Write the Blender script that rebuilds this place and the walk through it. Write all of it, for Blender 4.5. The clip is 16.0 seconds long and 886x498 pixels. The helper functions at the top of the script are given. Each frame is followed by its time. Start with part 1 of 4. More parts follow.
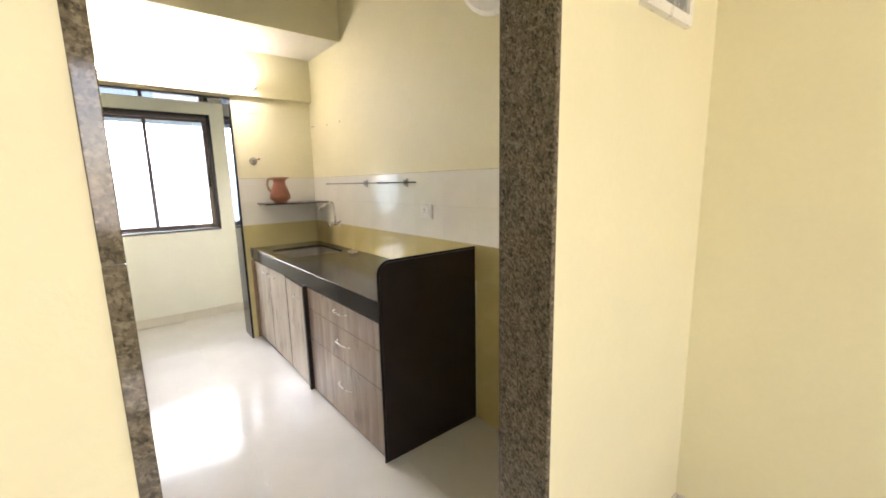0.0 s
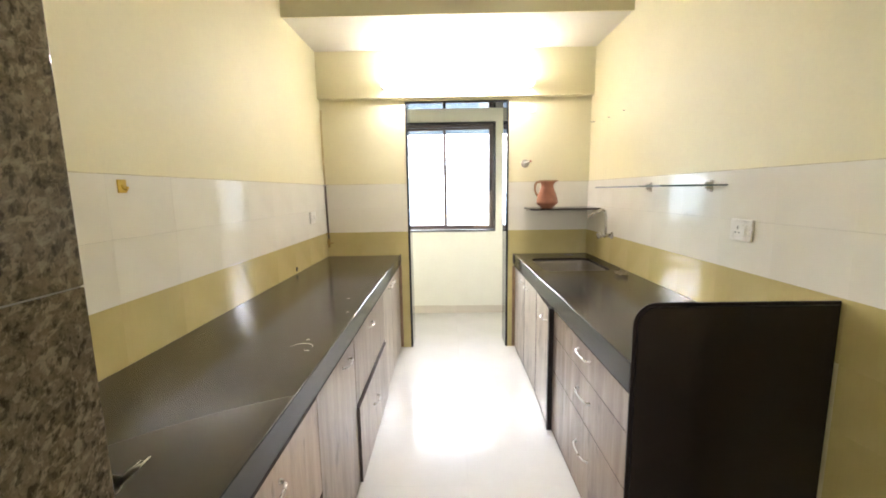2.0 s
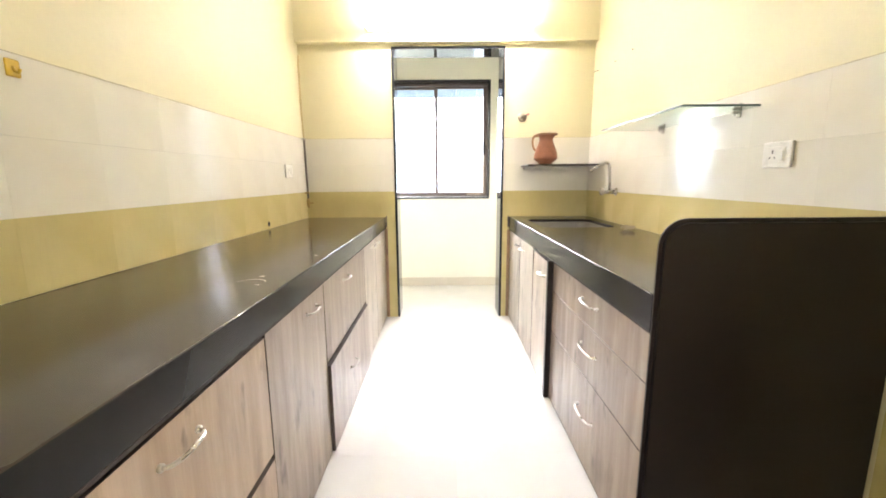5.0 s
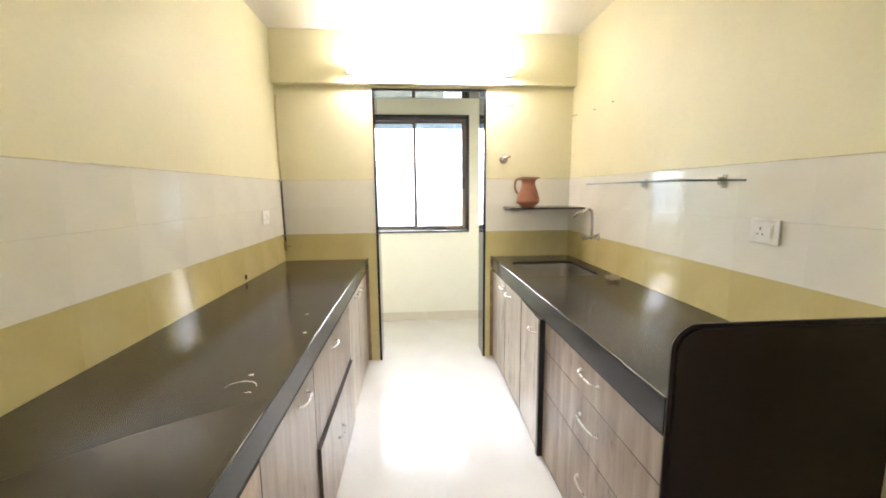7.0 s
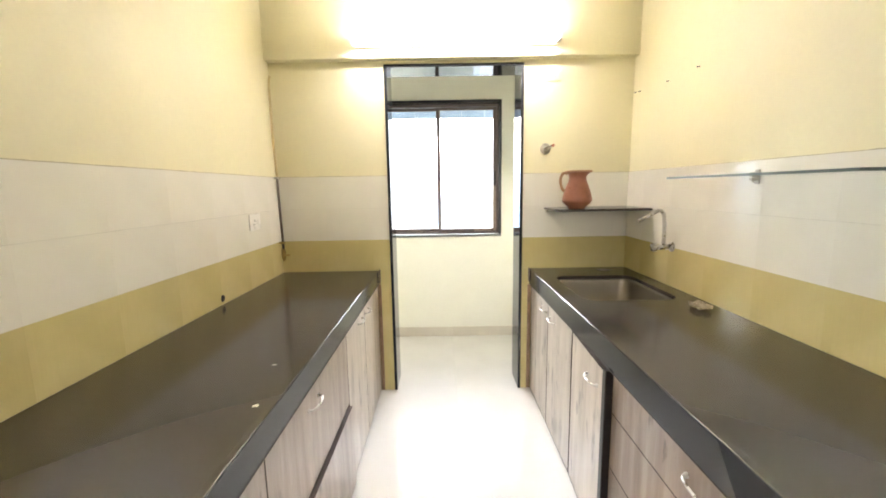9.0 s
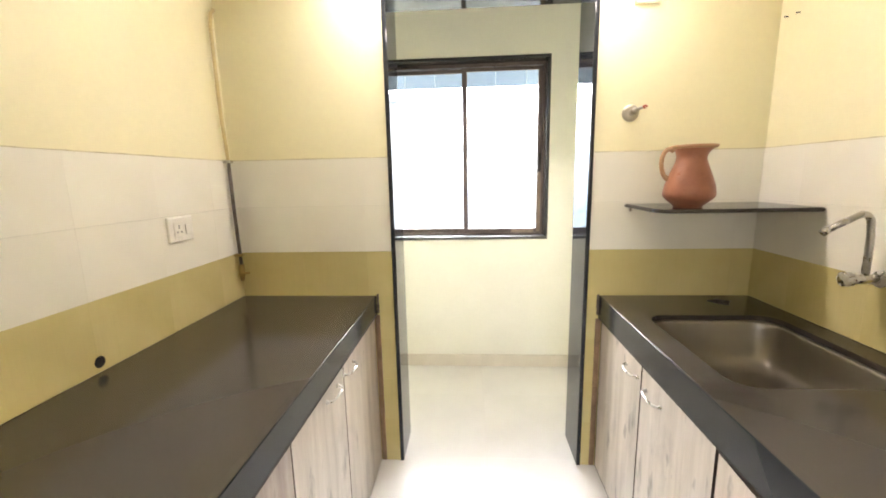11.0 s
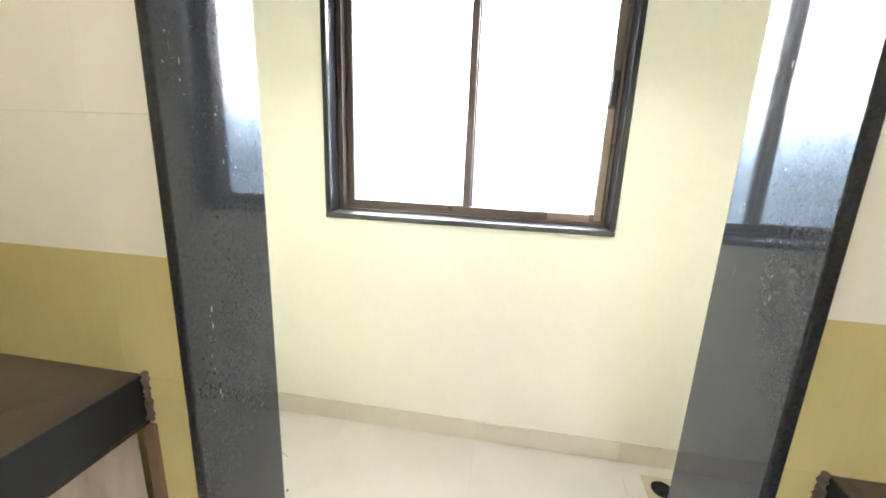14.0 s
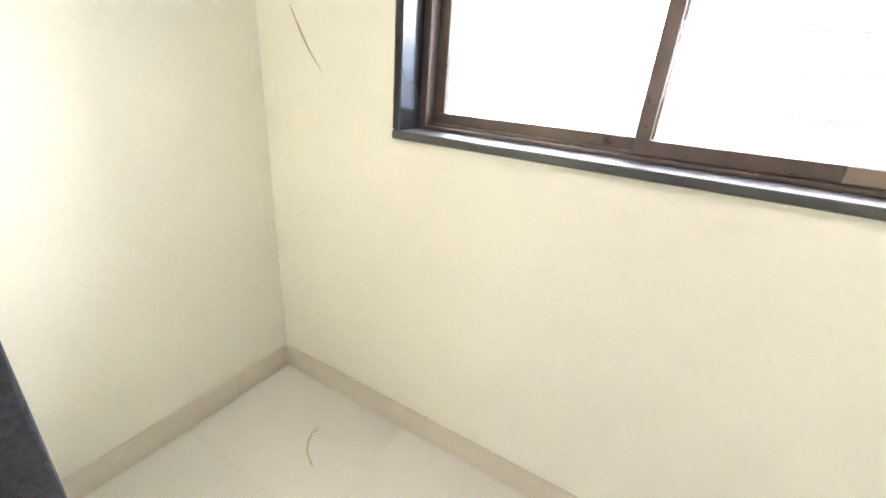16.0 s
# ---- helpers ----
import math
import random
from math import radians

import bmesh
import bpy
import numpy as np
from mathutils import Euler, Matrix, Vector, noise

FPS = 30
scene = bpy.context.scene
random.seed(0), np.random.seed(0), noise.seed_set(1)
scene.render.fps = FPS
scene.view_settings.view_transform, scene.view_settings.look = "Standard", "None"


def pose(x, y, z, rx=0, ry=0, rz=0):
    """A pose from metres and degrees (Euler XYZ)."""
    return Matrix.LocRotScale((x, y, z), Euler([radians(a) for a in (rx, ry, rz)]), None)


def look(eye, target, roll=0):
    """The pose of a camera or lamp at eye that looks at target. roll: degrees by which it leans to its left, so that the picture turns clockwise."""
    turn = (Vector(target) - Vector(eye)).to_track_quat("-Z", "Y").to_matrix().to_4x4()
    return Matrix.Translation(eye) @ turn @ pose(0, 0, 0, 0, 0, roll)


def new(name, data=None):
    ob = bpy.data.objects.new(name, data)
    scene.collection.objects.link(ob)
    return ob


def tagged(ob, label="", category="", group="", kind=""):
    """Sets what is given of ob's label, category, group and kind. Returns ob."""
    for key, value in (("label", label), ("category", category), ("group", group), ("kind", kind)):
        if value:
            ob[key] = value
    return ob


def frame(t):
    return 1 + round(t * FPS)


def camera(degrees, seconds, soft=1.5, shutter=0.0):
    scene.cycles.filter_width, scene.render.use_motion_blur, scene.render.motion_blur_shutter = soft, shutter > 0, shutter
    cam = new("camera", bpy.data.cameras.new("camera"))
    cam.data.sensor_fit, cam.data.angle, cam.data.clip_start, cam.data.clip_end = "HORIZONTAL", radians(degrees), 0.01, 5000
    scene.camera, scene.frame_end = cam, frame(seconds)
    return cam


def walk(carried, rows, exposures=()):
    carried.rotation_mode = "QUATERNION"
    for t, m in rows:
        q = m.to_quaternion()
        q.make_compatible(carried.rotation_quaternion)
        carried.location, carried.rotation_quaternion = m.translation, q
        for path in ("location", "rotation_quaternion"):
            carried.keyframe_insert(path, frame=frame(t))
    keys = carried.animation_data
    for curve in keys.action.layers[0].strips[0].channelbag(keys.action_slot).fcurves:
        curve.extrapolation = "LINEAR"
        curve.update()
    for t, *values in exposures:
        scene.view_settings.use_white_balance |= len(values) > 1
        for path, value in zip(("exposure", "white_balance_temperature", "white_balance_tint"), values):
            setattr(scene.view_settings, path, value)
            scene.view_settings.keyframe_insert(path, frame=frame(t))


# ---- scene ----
cam = camera(95.8, 16.0, 1.8)
EXPOSURES = [(0.0, 2.46, 6600, 20), (0.7, 2.52, 6550, 20), (1.5, 2.76, 6400, 18), (3.2, 2.74, 6400, 18), (5.3, 3.30, 6480, 19), (5.8, 3.18, 6480, 19), (7.0, 2.77, 6480, 17), (8.2, 2.78, 6480, 17), (10.5, 2.82, 6720, 18), (13.0, 2.85, 6450, 18), (14.0, 2.82, 6350, 16), (14.5, 2.76, 6450, 20), (15.0, 2.72, 6480, 22), (16.0, 2.56, 6450, 22)]
# ---------------- camera walk ----------------
PATH = [
    (0, (-0.110, -0.198, 1.429), (1.132, 1.335, 1.096), -1.2),
    (0.5, (-0.002, -0.03, 1.418), (0.896, 1.74, 1.17), 1.1),
    (1, (0.059, 0.076, 1.423), (0.683, 1.958, 1.159), 0.1),
    (1.5, (0.129, 0.153, 1.411), (0.402, 2.116, 1.147), -0.8),
    (2, (0.228, 0.218, 1.419), (0.203, 2.198, 1.134), -0.9),
    (2.5, (0.247, 0.239, 1.406), (-0.114, 2.184, 1.116), -0.5),
    (3, (0.246, 0.3, 1.325), (-0.136, 2.236, 1.0), 0.1),
    (3.2, (0.251, 0.336, 1.256), (-0.007, 2.278, 0.854), 1.5),
    (5.3, (0.261, 0.459, 1.161), (0.266, 2.435, 0.855), -0.4),
    (5.5, (0.249, 0.475, 1.209), (0.248, 2.461, 0.979), -0.6),
    (6, (0.224, 0.497, 1.312), (0.267, 2.491, 1.16), -1.2),
    (6.5, (0.192, 0.517, 1.373), (0.292, 2.507, 1.203), -0.7),
    (7, (0.169, 0.53, 1.395), (0.318, 2.504, 1.11), -0.5),
    (7.5, (0.179, 0.59, 1.404), (0.308, 2.567, 1.129), -0.0),
    (8, (0.226, 0.741, 1.396), (0.288, 2.719, 1.11), -0.5),
    (8.2, (0.244, 0.82, 1.41), (0.255, 2.8, 1.123), -1.0),
    (10.3, (0.202, 1.652, 1.379), (0.196, 3.627, 1.062), -0.8),
    (10.5, (0.221, 1.771, 1.393), (0.2, 3.749, 1.099), -0.5),
    (11, (0.235, 1.968, 1.398), (0.1, 3.932, 1.046), -1.2),
    (11.5, (0.194, 2.195, 1.378), (0.105, 4.161, 1.02), -0.2),
    (12, (0.199, 2.416, 1.353), (0.157, 4.379, 0.972), -1.2),
    (12.5, (0.237, 2.601, 1.318), (0.197, 4.549, 0.864), -1.3),
    (13, (0.342, 2.831, 1.306), (0.134, 4.772, 0.869), 0.7),
    (13.5, (0.383, 2.994, 1.28), (0.083, 4.913, 0.8), -0.2),
    (14, (0.385, 3.236, 1.246), (0.069, 5.153, 0.77), 2.3),
    (14.5, (0.4, 3.421, 1.207), (-0.048, 5.28, 0.623), 1.8),
    (15, (0.448, 3.637, 1.15), (-0.272, 5.381, 0.487), 2.9),
    (15.5, (0.425, 3.765, 1.117), (-0.472, 5.391, 0.374), 3.2),
    (16, (0.273, 3.922, 1.11), (-0.607, 5.539, 0.33), 4.7),
]
walk(cam, [(t, look(eye, target, roll)) for t, eye, target, roll in PATH], EXPOSURES)

# ---------------- world and large lights ----------------
world = bpy.data.worlds.new("sky")
scene.world = world
world.use_nodes = True
wn = world.node_tree.nodes
sky = wn.new("ShaderNodeTexSky")
sky.sky_type, sky.sun_disc = "NISHITA", False
sky.sun_elevation, sky.sun_rotation = radians(50), radians(200)
wn["Background"].inputs["Strength"].default_value = 0.12
world.node_tree.links.new(sky.outputs[0], wn["Background"].inputs["Color"])

TUBE_GLOW = 20.0
OUTSIDE_GLOW = 5.6
HALL_LAMP = 9.0

sun = new("sun", bpy.data.lights.new("sun", "SUN"))
sun.data.energy, sun.data.angle, sun.data.color = 3.6, radians(0.6), (1.0, 0.95, 0.87)
sun.matrix_world = look((3, -6, 12), (0, 0, 2))

# unseen fill lamp added for daylight in the hall behind, at an assumed window opening
hall = new("hall_fill_light", bpy.data.lights.new("hall_fill_light", "AREA"))
hall.data.shape, hall.data.size, hall.data.size_y = "RECTANGLE", 1.7, 1.3
hall.data.energy, hall.data.color = HALL_LAMP, (1.0, 0.97, 0.92)
hall.matrix_world = look((-0.2, -3.30, 1.75), (0.0, 0.0, 1.55))


# ---------------- materials ----------------
def mat(name, build):
    m = bpy.data.materials.new(name)
    m.use_nodes = True
    nt = m.node_tree
    nt.nodes.clear()
    out = nt.nodes.new("ShaderNodeOutputMaterial")
    nt.links.new(build(nt), out.inputs["Surface"])
    return m


def node(nt, kind, **vals):
    n = nt.nodes.new("ShaderNode" + kind)
    for k, v in vals.items():
        n.inputs[k.replace("_", " ")].default_value = v
    return n


def coords(nt, scale=(1, 1, 1)):
    tc, mp = nt.nodes.new("ShaderNodeTexCoord"), nt.nodes.new("ShaderNodeMapping")
    # world-sized coordinates: every mesh is built in metres in the room's own axes
    nt.links.new(tc.outputs["Object"], mp.inputs["Vector"])
    mp.inputs["Scale"].default_value = scale
    return mp.outputs["Vector"]


def noise_of(nt, scale, detail=4.0, rough=0.55, stretch=(1, 1, 1)):
    n = node(nt, "TexNoise", Scale=scale, Detail=detail, Roughness=rough)
    nt.links.new(coords(nt, stretch), n.inputs["Vector"])
    return n.outputs["Fac"]


def ramp(nt, fac, *stops):
    r = nt.nodes.new("ShaderNodeValToRGB")
    while len(r.color_ramp.elements) < len(stops):
        r.color_ramp.elements.new(0.5)
    for e, (p, c) in zip(r.color_ramp.elements, stops):
        e.position = p
        e.color = (*c, 1) if not isinstance(c, float) else (c, c, c, 1)
    nt.links.new(fac, r.inputs["Fac"])
    return r.outputs["Color"]


def mix(nt, kind, fac, a, b):
    m = nt.nodes.new("ShaderNodeMix")
    m.data_type, m.blend_type = "RGBA", kind
    for sock, v in ((m.inputs["Factor"], fac), (m.inputs["A"], a), (m.inputs["B"], b)):
        sock2 = sock
        if sock.name in ("A", "B"):
            sock2 = [s for s in m.inputs if s.name == sock.name and s.type == "RGBA"][0]
        if isinstance(v, (int, float)):
            sock2.default_value = v
        elif isinstance(v, tuple):
            sock2.default_value = (*v, 1)
        else:
            nt.links.new(v, sock2)
    return [s for s in m.outputs if s.type == "RGBA"][0]


def surface(nt, colour, rough=0.5, metal=0.0, bump=None, bump_size=0.002, coat=0.0, spec=0.5):
    p = nt.nodes.new("ShaderNodeBsdfPrincipled")
    for key, v in (("Base Color", colour), ("Roughness", rough), ("Metallic", metal), ("Coat Weight", coat), ("Specular IOR Level", spec)):
        s = p.inputs[key]
        if isinstance(v, (int, float)):
            s.default_value = v
        elif isinstance(v, tuple):
            s.default_value = (*v, 1)
        else:
            nt.links.new(v, s)
    if bump is not None:
        b = node(nt, "Bump", Strength=0.6, Distance=bump_size)
        nt.links.new(bump, b.inputs["Height"])
        nt.links.new(b.outputs["Normal"], p.inputs["Normal"])
    return p.outputs["BSDF"]


def paint_mat(name, base, dirt=0.06):
    def build(nt):
        big = noise_of(nt, 1.3, 5, 0.6)
        small = noise_of(nt, 55, 3, 0.6)
        lo = tuple(c * (1 - dirt) for c in base)
        col = ramp(nt, big, (0.3, lo), (0.65, base))
        col = mix(nt, "MULTIPLY", 0.35, col, ramp(nt, small, (0.3, 0.93), (0.7, 1.0)))
        return surface(nt, col, rough=0.55, bump=noise_of(nt, 120, 4, 0.6), bump_size=0.0012, spec=0.35)
    return mat(name, build)


def tile_mat(name, a, b, rough, streak=0.0, spec=0.14):
    def build(nt):
        info = nt.nodes.new("ShaderNodeObjectInfo")
        base = noise_of(nt, 3.0, 4)
        col = ramp(nt, base, (0.3, a), (0.7, b))
        if streak:
            lines = noise_of(nt, 9, 4, 0.7, (22, 22, 0.7))
            col = mix(nt, "MULTIPLY", streak, col, ramp(nt, lines, (0.35, (0.62, 0.58, 0.45)), (0.62, (1.0, 1.0, 1.0))))
        col = mix(nt, "MULTIPLY", 0.02, col, ramp(nt, info.outputs["Random"], (0.0, 0.4), (1.0, 1.0)))
        r = ramp(nt, noise_of(nt, 6, 5, 0.7), (0.3, rough * 0.7), (0.75, rough * 1.6))
        return surface(nt, col, rough=r, bump=noise_of(nt, 4.0, 2), bump_size=0.0007, spec=spec)
    return mat(name, build)


def granite_mat(name, dark, light, speck, rough, bump=0.0, scale=1.0, dust=0.0, amount=0.5, spec=0.5):
    def build(nt):
        v = node(nt, "TexVoronoi", Scale=230 * scale)
        nt.links.new(coords(nt), v.inputs["Vector"])
        fine = noise_of(nt, 160 * scale, 6, 0.75)
        big = noise_of(nt, 7, 4)
        col = ramp(nt, fine, (0.36, dark), (0.66 - 0.1 * amount, light))
        flecks = ramp(nt, v.outputs["Distance"], (0.0, 1.0), (0.16, 0.0))
        pick = ramp(nt, noise_of(nt, 40 * scale, 3), (0.54, 0.0), (0.62, 1.0))
        fl = mix(nt, "MULTIPLY", 1.0, flecks, pick)
        col = mix(nt, "MIX", mix(nt, "MULTIPLY", 1.0, fl, (amount, amount, amount)), col, speck)
        col = mix(nt, "MULTIPLY", 0.5, col, ramp(nt, big, (0.3, 0.7), (0.7, 1.0)))
        if dust:
            smear = ramp(nt, noise_of(nt, 5, 7, 0.72), (0.52, 0.0), (0.8, 1.0))
            col = mix(nt, "MIX", mix(nt, "MULTIPLY", 1.0, smear, (dust, dust, dust)), col, (0.42, 0.38, 0.31))
        r = ramp(nt, noise_of(nt, 9, 6, 0.7), (0.3, rough * 0.7), (0.75, rough * 1.7))
        return surface(nt, col, rough=r, bump=fine if bump else None, bump_size=bump or 0.001, spec=spec)
    return mat(name, build)


def flake_mat(name):
    """Brown granite of soft, crossing, centimetre-long flakes and dark specks."""
    def build(nt):
        def flakes(angle, scale):
            m = nt.nodes.new("ShaderNodeMapping")
            m.vector_type = "TEXTURE"
            m.inputs["Rotation"].default_value = (angle, angle, 0.3)
            m.inputs["Scale"].default_value = (0.8, 1.15, 0.42)
            nt.links.new(coords(nt), m.inputs["Vector"])
            n = node(nt, "TexNoise", Scale=scale, Detail=3, Roughness=0.55)
            nt.links.new(m.outputs[0], n.inputs["Vector"])
            return n.outputs["Fac"]
        mottle = noise_of(nt, 70, 5, 0.65)
        fine = noise_of(nt, 260, 5, 0.7)
        col = ramp(nt, mottle, (0.34, (0.068, 0.056, 0.037)), (0.5, (0.150, 0.124, 0.085)), (0.68, (0.205, 0.170, 0.120)))
        for angle, scale in ((0.4, 62), (1.45, 72), (2.5, 55)):
            col = mix(nt, "MIX", ramp(nt, flakes(angle, scale), (0.57, 0.0), (0.66, 0.7)), col, (0.285, 0.240, 0.170))
        col = mix(nt, "MULTIPLY", 0.8, col, ramp(nt, flakes(1.1, 80), (0.36, 0.30), (0.46, 1.0)))
        col = mix(nt, "MULTIPLY", 0.5, col, ramp(nt, fine, (0.3, 0.5), (0.65, 1.0)))
        col = mix(nt, "MULTIPLY", 0.5, col, ramp(nt, noise_of(nt, 11, 4), (0.3, 0.65), (0.7, 1.0)))
        r = ramp(nt, noise_of(nt, 12, 4, 0.6), (0.3, 0.04), (0.75, 0.09))
        return surface(nt, col, rough=r, bump=fine, bump_size=0.00002, spec=0.4)
    return mat(name, build)


def wood_mat(name, a, b, c, smudge_to=0.30):
    def build(nt):
        info = nt.nodes.new("ShaderNodeObjectInfo")
        grain = noise_of(nt, 4, 6, 0.55, (5, 5, 0.5))
        fine = noise_of(nt, 30, 5, 0.7, (9, 9, 0.35))
        blot = noise_of(nt, 5.5, 5, 0.6, (1.6, 1.6, 0.8))
        col = ramp(nt, grain, (0.28, a), (0.5, b), (0.74, c))
        col = mix(nt, "MULTIPLY", 0.25, col, ramp(nt, fine, (0.3, 0.6), (0.65, 1.0)))
        col = mix(nt, "MULTIPLY", 0.5, col, ramp(nt, blot, (0.27, 0.5), (0.45, 1.0)))
        smudge = noise_of(nt, 7, 4, 0.6, (1.5, 1.5, 0.45))
        col = mix(nt, "MULTIPLY", 0.75, col, ramp(nt, smudge, (0.30, smudge_to), (0.40, 1.0)))
        knot = noise_of(nt, 13, 3, 0.5, (1.2, 1.2, 0.5))
        col = mix(nt, "MULTIPLY", 0.6, col, ramp(nt, knot, (0.27, 0.3), (0.34, 1.0)))
        col = mix(nt, "MULTIPLY", 0.35, col, ramp(nt, info.outputs["Random"], (0.0, (0.86, 0.76, 0.66)), (1.0, (1.0, 1.0, 1.0))))
        return surface(nt, col, rough=0.33, bump=fine, bump_size=0.0006)
    return mat(name, build)


def plain_mat(name, col, rough=0.4, metal=0.0, wear=0.12, scale=18, bump=0.0):
    def build(nt):
        n = noise_of(nt, scale, 5, 0.65)
        lo = tuple(x * (1 - wear) for x in col)
        r = ramp(nt, noise_of(nt, scale * 1.7, 4), (0.3, rough * 0.75), (0.7, min(1.0, rough * 1.35)))
        return surface(nt, ramp(nt, n, (0.35, lo), (0.65, col)), rough=r, metal=metal, bump=n if bump else None, bump_size=bump or 0.001)
    return mat(name, build)


def stone_mat(name, col, rough, spec=0.4, film=0.0):
    """Fine dark polished stone: even colour, broad dull film, no grain to be seen."""
    def build(nt):
        base = col
        if film:
            f = ramp(nt, noise_of(nt, 2.2, 3, 0.5), (0.42, 0.0), (0.75, film))
            base = mix(nt, "MIX", f, col, (0.30, 0.27, 0.22))
        r = ramp(nt, noise_of(nt, 1.8, 3, 0.5), (0.3, rough * 0.94), (0.7, rough * 1.08))
        return surface(nt, base, rough=r, spec=spec)
    return mat(name, build)


def glow_mat(name, col, strength):
    def build(nt):
        e = node(nt, "Emission", Strength=strength)
        e.inputs["Color"].default_value = (*col, 1)
        return e.outputs[0]
    return mat(name, build)


def glass_mat(name, tint, rough=0.0):
    def build(nt):
        p = nt.nodes.new("ShaderNodeBsdfPrincipled")
        p.inputs["Base Color"].default_value = (*tint, 1)
        p.inputs["Transmission Weight"].default_value = 1.0
        p.inputs["Roughness"].default_value = rough
        p.inputs["IOR"].default_value = 1.45
        return p.outputs["BSDF"]
    return mat(name, build)


def backdrop_mat():
    def build(nt):
        tc = nt.nodes.new("ShaderNodeTexCoord")
        sep = nt.nodes.new("ShaderNodeSeparateXYZ")
        nt.links.new(tc.outputs["Object"], sep.inputs[0])
        h = node(nt, "MapRange", From_Min=-36.0, From_Max=40.0)
        nt.links.new(sep.outputs["Z"], h.inputs["Value"])
        col = ramp(nt, h.outputs[0], (0.29, (0.05, 0.07, 0.09)), (0.47, (0.12, 0.16, 0.20)), (0.55, (0.30, 0.39, 0.47)), (0.62, (0.95, 0.98, 1.0)), (1.0, (0.88, 0.95, 1.0)))
        e = node(nt, "Emission", Strength=OUTSIDE_GLOW)
        nt.links.new(col, e.inputs["Color"])
        return e.outputs[0]
    return mat("hazy_daylight", build)


M = {}
M["yellow"] = paint_mat("yellow_paint", (0.835, 0.78, 0.535))
M["balcony"] = paint_mat("pale_yellow_paint", (0.855, 0.845, 0.768))
M["white_paint"] = paint_mat("white_ceiling_paint", (0.77, 0.74, 0.64))
M["white_tile"] = tile_mat("white_glazed_tile", (0.80, 0.775, 0.68), (0.85, 0.825, 0.735), 0.08, spec=0.24)
M["ochre_tile"] = tile_mat("ochre_streaked_tile", (0.58, 0.495, 0.22), (0.665, 0.575, 0.28), 0.09, 0.07, spec=0.22)
M["floor_tile"] = tile_mat("polished_floor_tile", (0.72, 0.705, 0.67), (0.78, 0.765, 0.73), 0.13, spec=0.5)
M["skirting"] = tile_mat("beige_skirting_tile", (0.66, 0.61, 0.53), (0.73, 0.68, 0.60), 0.2)
M["grout"] = plain_mat("cement_grout", (0.66, 0.62, 0.53), 0.8)
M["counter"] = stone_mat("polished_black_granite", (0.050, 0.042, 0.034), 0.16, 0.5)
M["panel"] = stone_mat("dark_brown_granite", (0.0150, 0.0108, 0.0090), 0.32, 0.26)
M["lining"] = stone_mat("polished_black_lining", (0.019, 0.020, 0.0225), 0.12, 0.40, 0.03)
# Same granite as the counter; darker and bluer to imitate the apron's reflections.
M["apron"] = stone_mat("counter_granite_reflection_tint", (0.020, 0.021, 0.024), 0.16, 0.30)
# Dark brown that paints in the shade between apron and fronts.
M["reveal"] = plain_mat("dark_brown_reveal_shade", (0.030, 0.020, 0.016), 0.6)
M["jamb"] = flake_mat("brown_flaked_granite")
M["frame"] = granite_mat("black_polished_granite", (0.0170, 0.0185, 0.0205), (0.0320, 0.0345, 0.0380), (0.20, 0.20, 0.195), 0.04, scale=0.9, dust=0.01, amount=0.75, spec=0.46)
# One laminate in four tones, palest at the far end.
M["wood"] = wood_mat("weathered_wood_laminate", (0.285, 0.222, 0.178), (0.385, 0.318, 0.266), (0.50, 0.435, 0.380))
M["pale_wood"] = wood_mat("wood_laminate_pale_tone", (0.42, 0.365, 0.305), (0.55, 0.49, 0.42), (0.66, 0.60, 0.53))
M["brown_wood"] = wood_mat("wood_laminate_brown_tone", (0.235, 0.172, 0.128), (0.33, 0.255, 0.20), (0.45, 0.375, 0.315), 0.45)
M["tan_wood"] = wood_mat("wood_laminate_tan_tone", (0.39, 0.285, 0.205), (0.50, 0.385, 0.295), (0.60, 0.49, 0.40), 0.5)
M["hose"] = plain_mat("worn_brown_pipe_cover", (0.13, 0.105, 0.08), 0.32, 0.2, 0.4, 25)
M["seam"] = plain_mat("pale_slab_joint", (0.19, 0.185, 0.175), 0.6)
M["drain_plate"] = plain_mat("cream_drain_frame", (0.60, 0.54, 0.42), 0.5)
M["smudge"] = plain_mat("dull_grey_smudge", (0.34, 0.31, 0.26), 0.6)
M["sill"] = stone_mat("worn_black_sill", (0.045, 0.047, 0.05), 0.38, 0.6, 0.05)
M["cream_plastic"] = plain_mat("aged_cream_plastic", (0.80, 0.72, 0.48), 0.4, 0.0, 0.04)
M["dusty_clay"] = plain_mat("dusty_pale_terracotta", (0.44, 0.255, 0.135), 0.6, 0.0, 0.2, 30, 0.0006)
M["dull_steel"] = plain_mat("tarnished_chrome", (0.46, 0.42, 0.35), 0.42, 1.0, 0.2, 40)
M["bead"] = plain_mat("darker_tile_top_line", (0.66, 0.59, 0.39), 0.8, 0.0, 0.35, 14)
M["edge"] = plain_mat("dark_edge_band", (0.05, 0.03, 0.02), 0.5)
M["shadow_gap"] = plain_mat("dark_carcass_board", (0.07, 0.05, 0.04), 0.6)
M["chrome"] = plain_mat("chrome", (0.58, 0.56, 0.52), 0.27, 1.0, 0.1)
M["steel"] = plain_mat("brushed_steel", (0.36, 0.33, 0.285), 0.34, 1.0, 0.03, 2)
M["clay"] = plain_mat("terracotta", (0.355, 0.142, 0.080), 0.36, 0.0, 0.22, 22, 0.0008)
M["plastic"] = plain_mat("white_plastic", (0.84, 0.82, 0.76), 0.3, 0.0, 0.03)
M["hole"] = plain_mat("dark_recess", (0.012, 0.010, 0.008), 0.9)
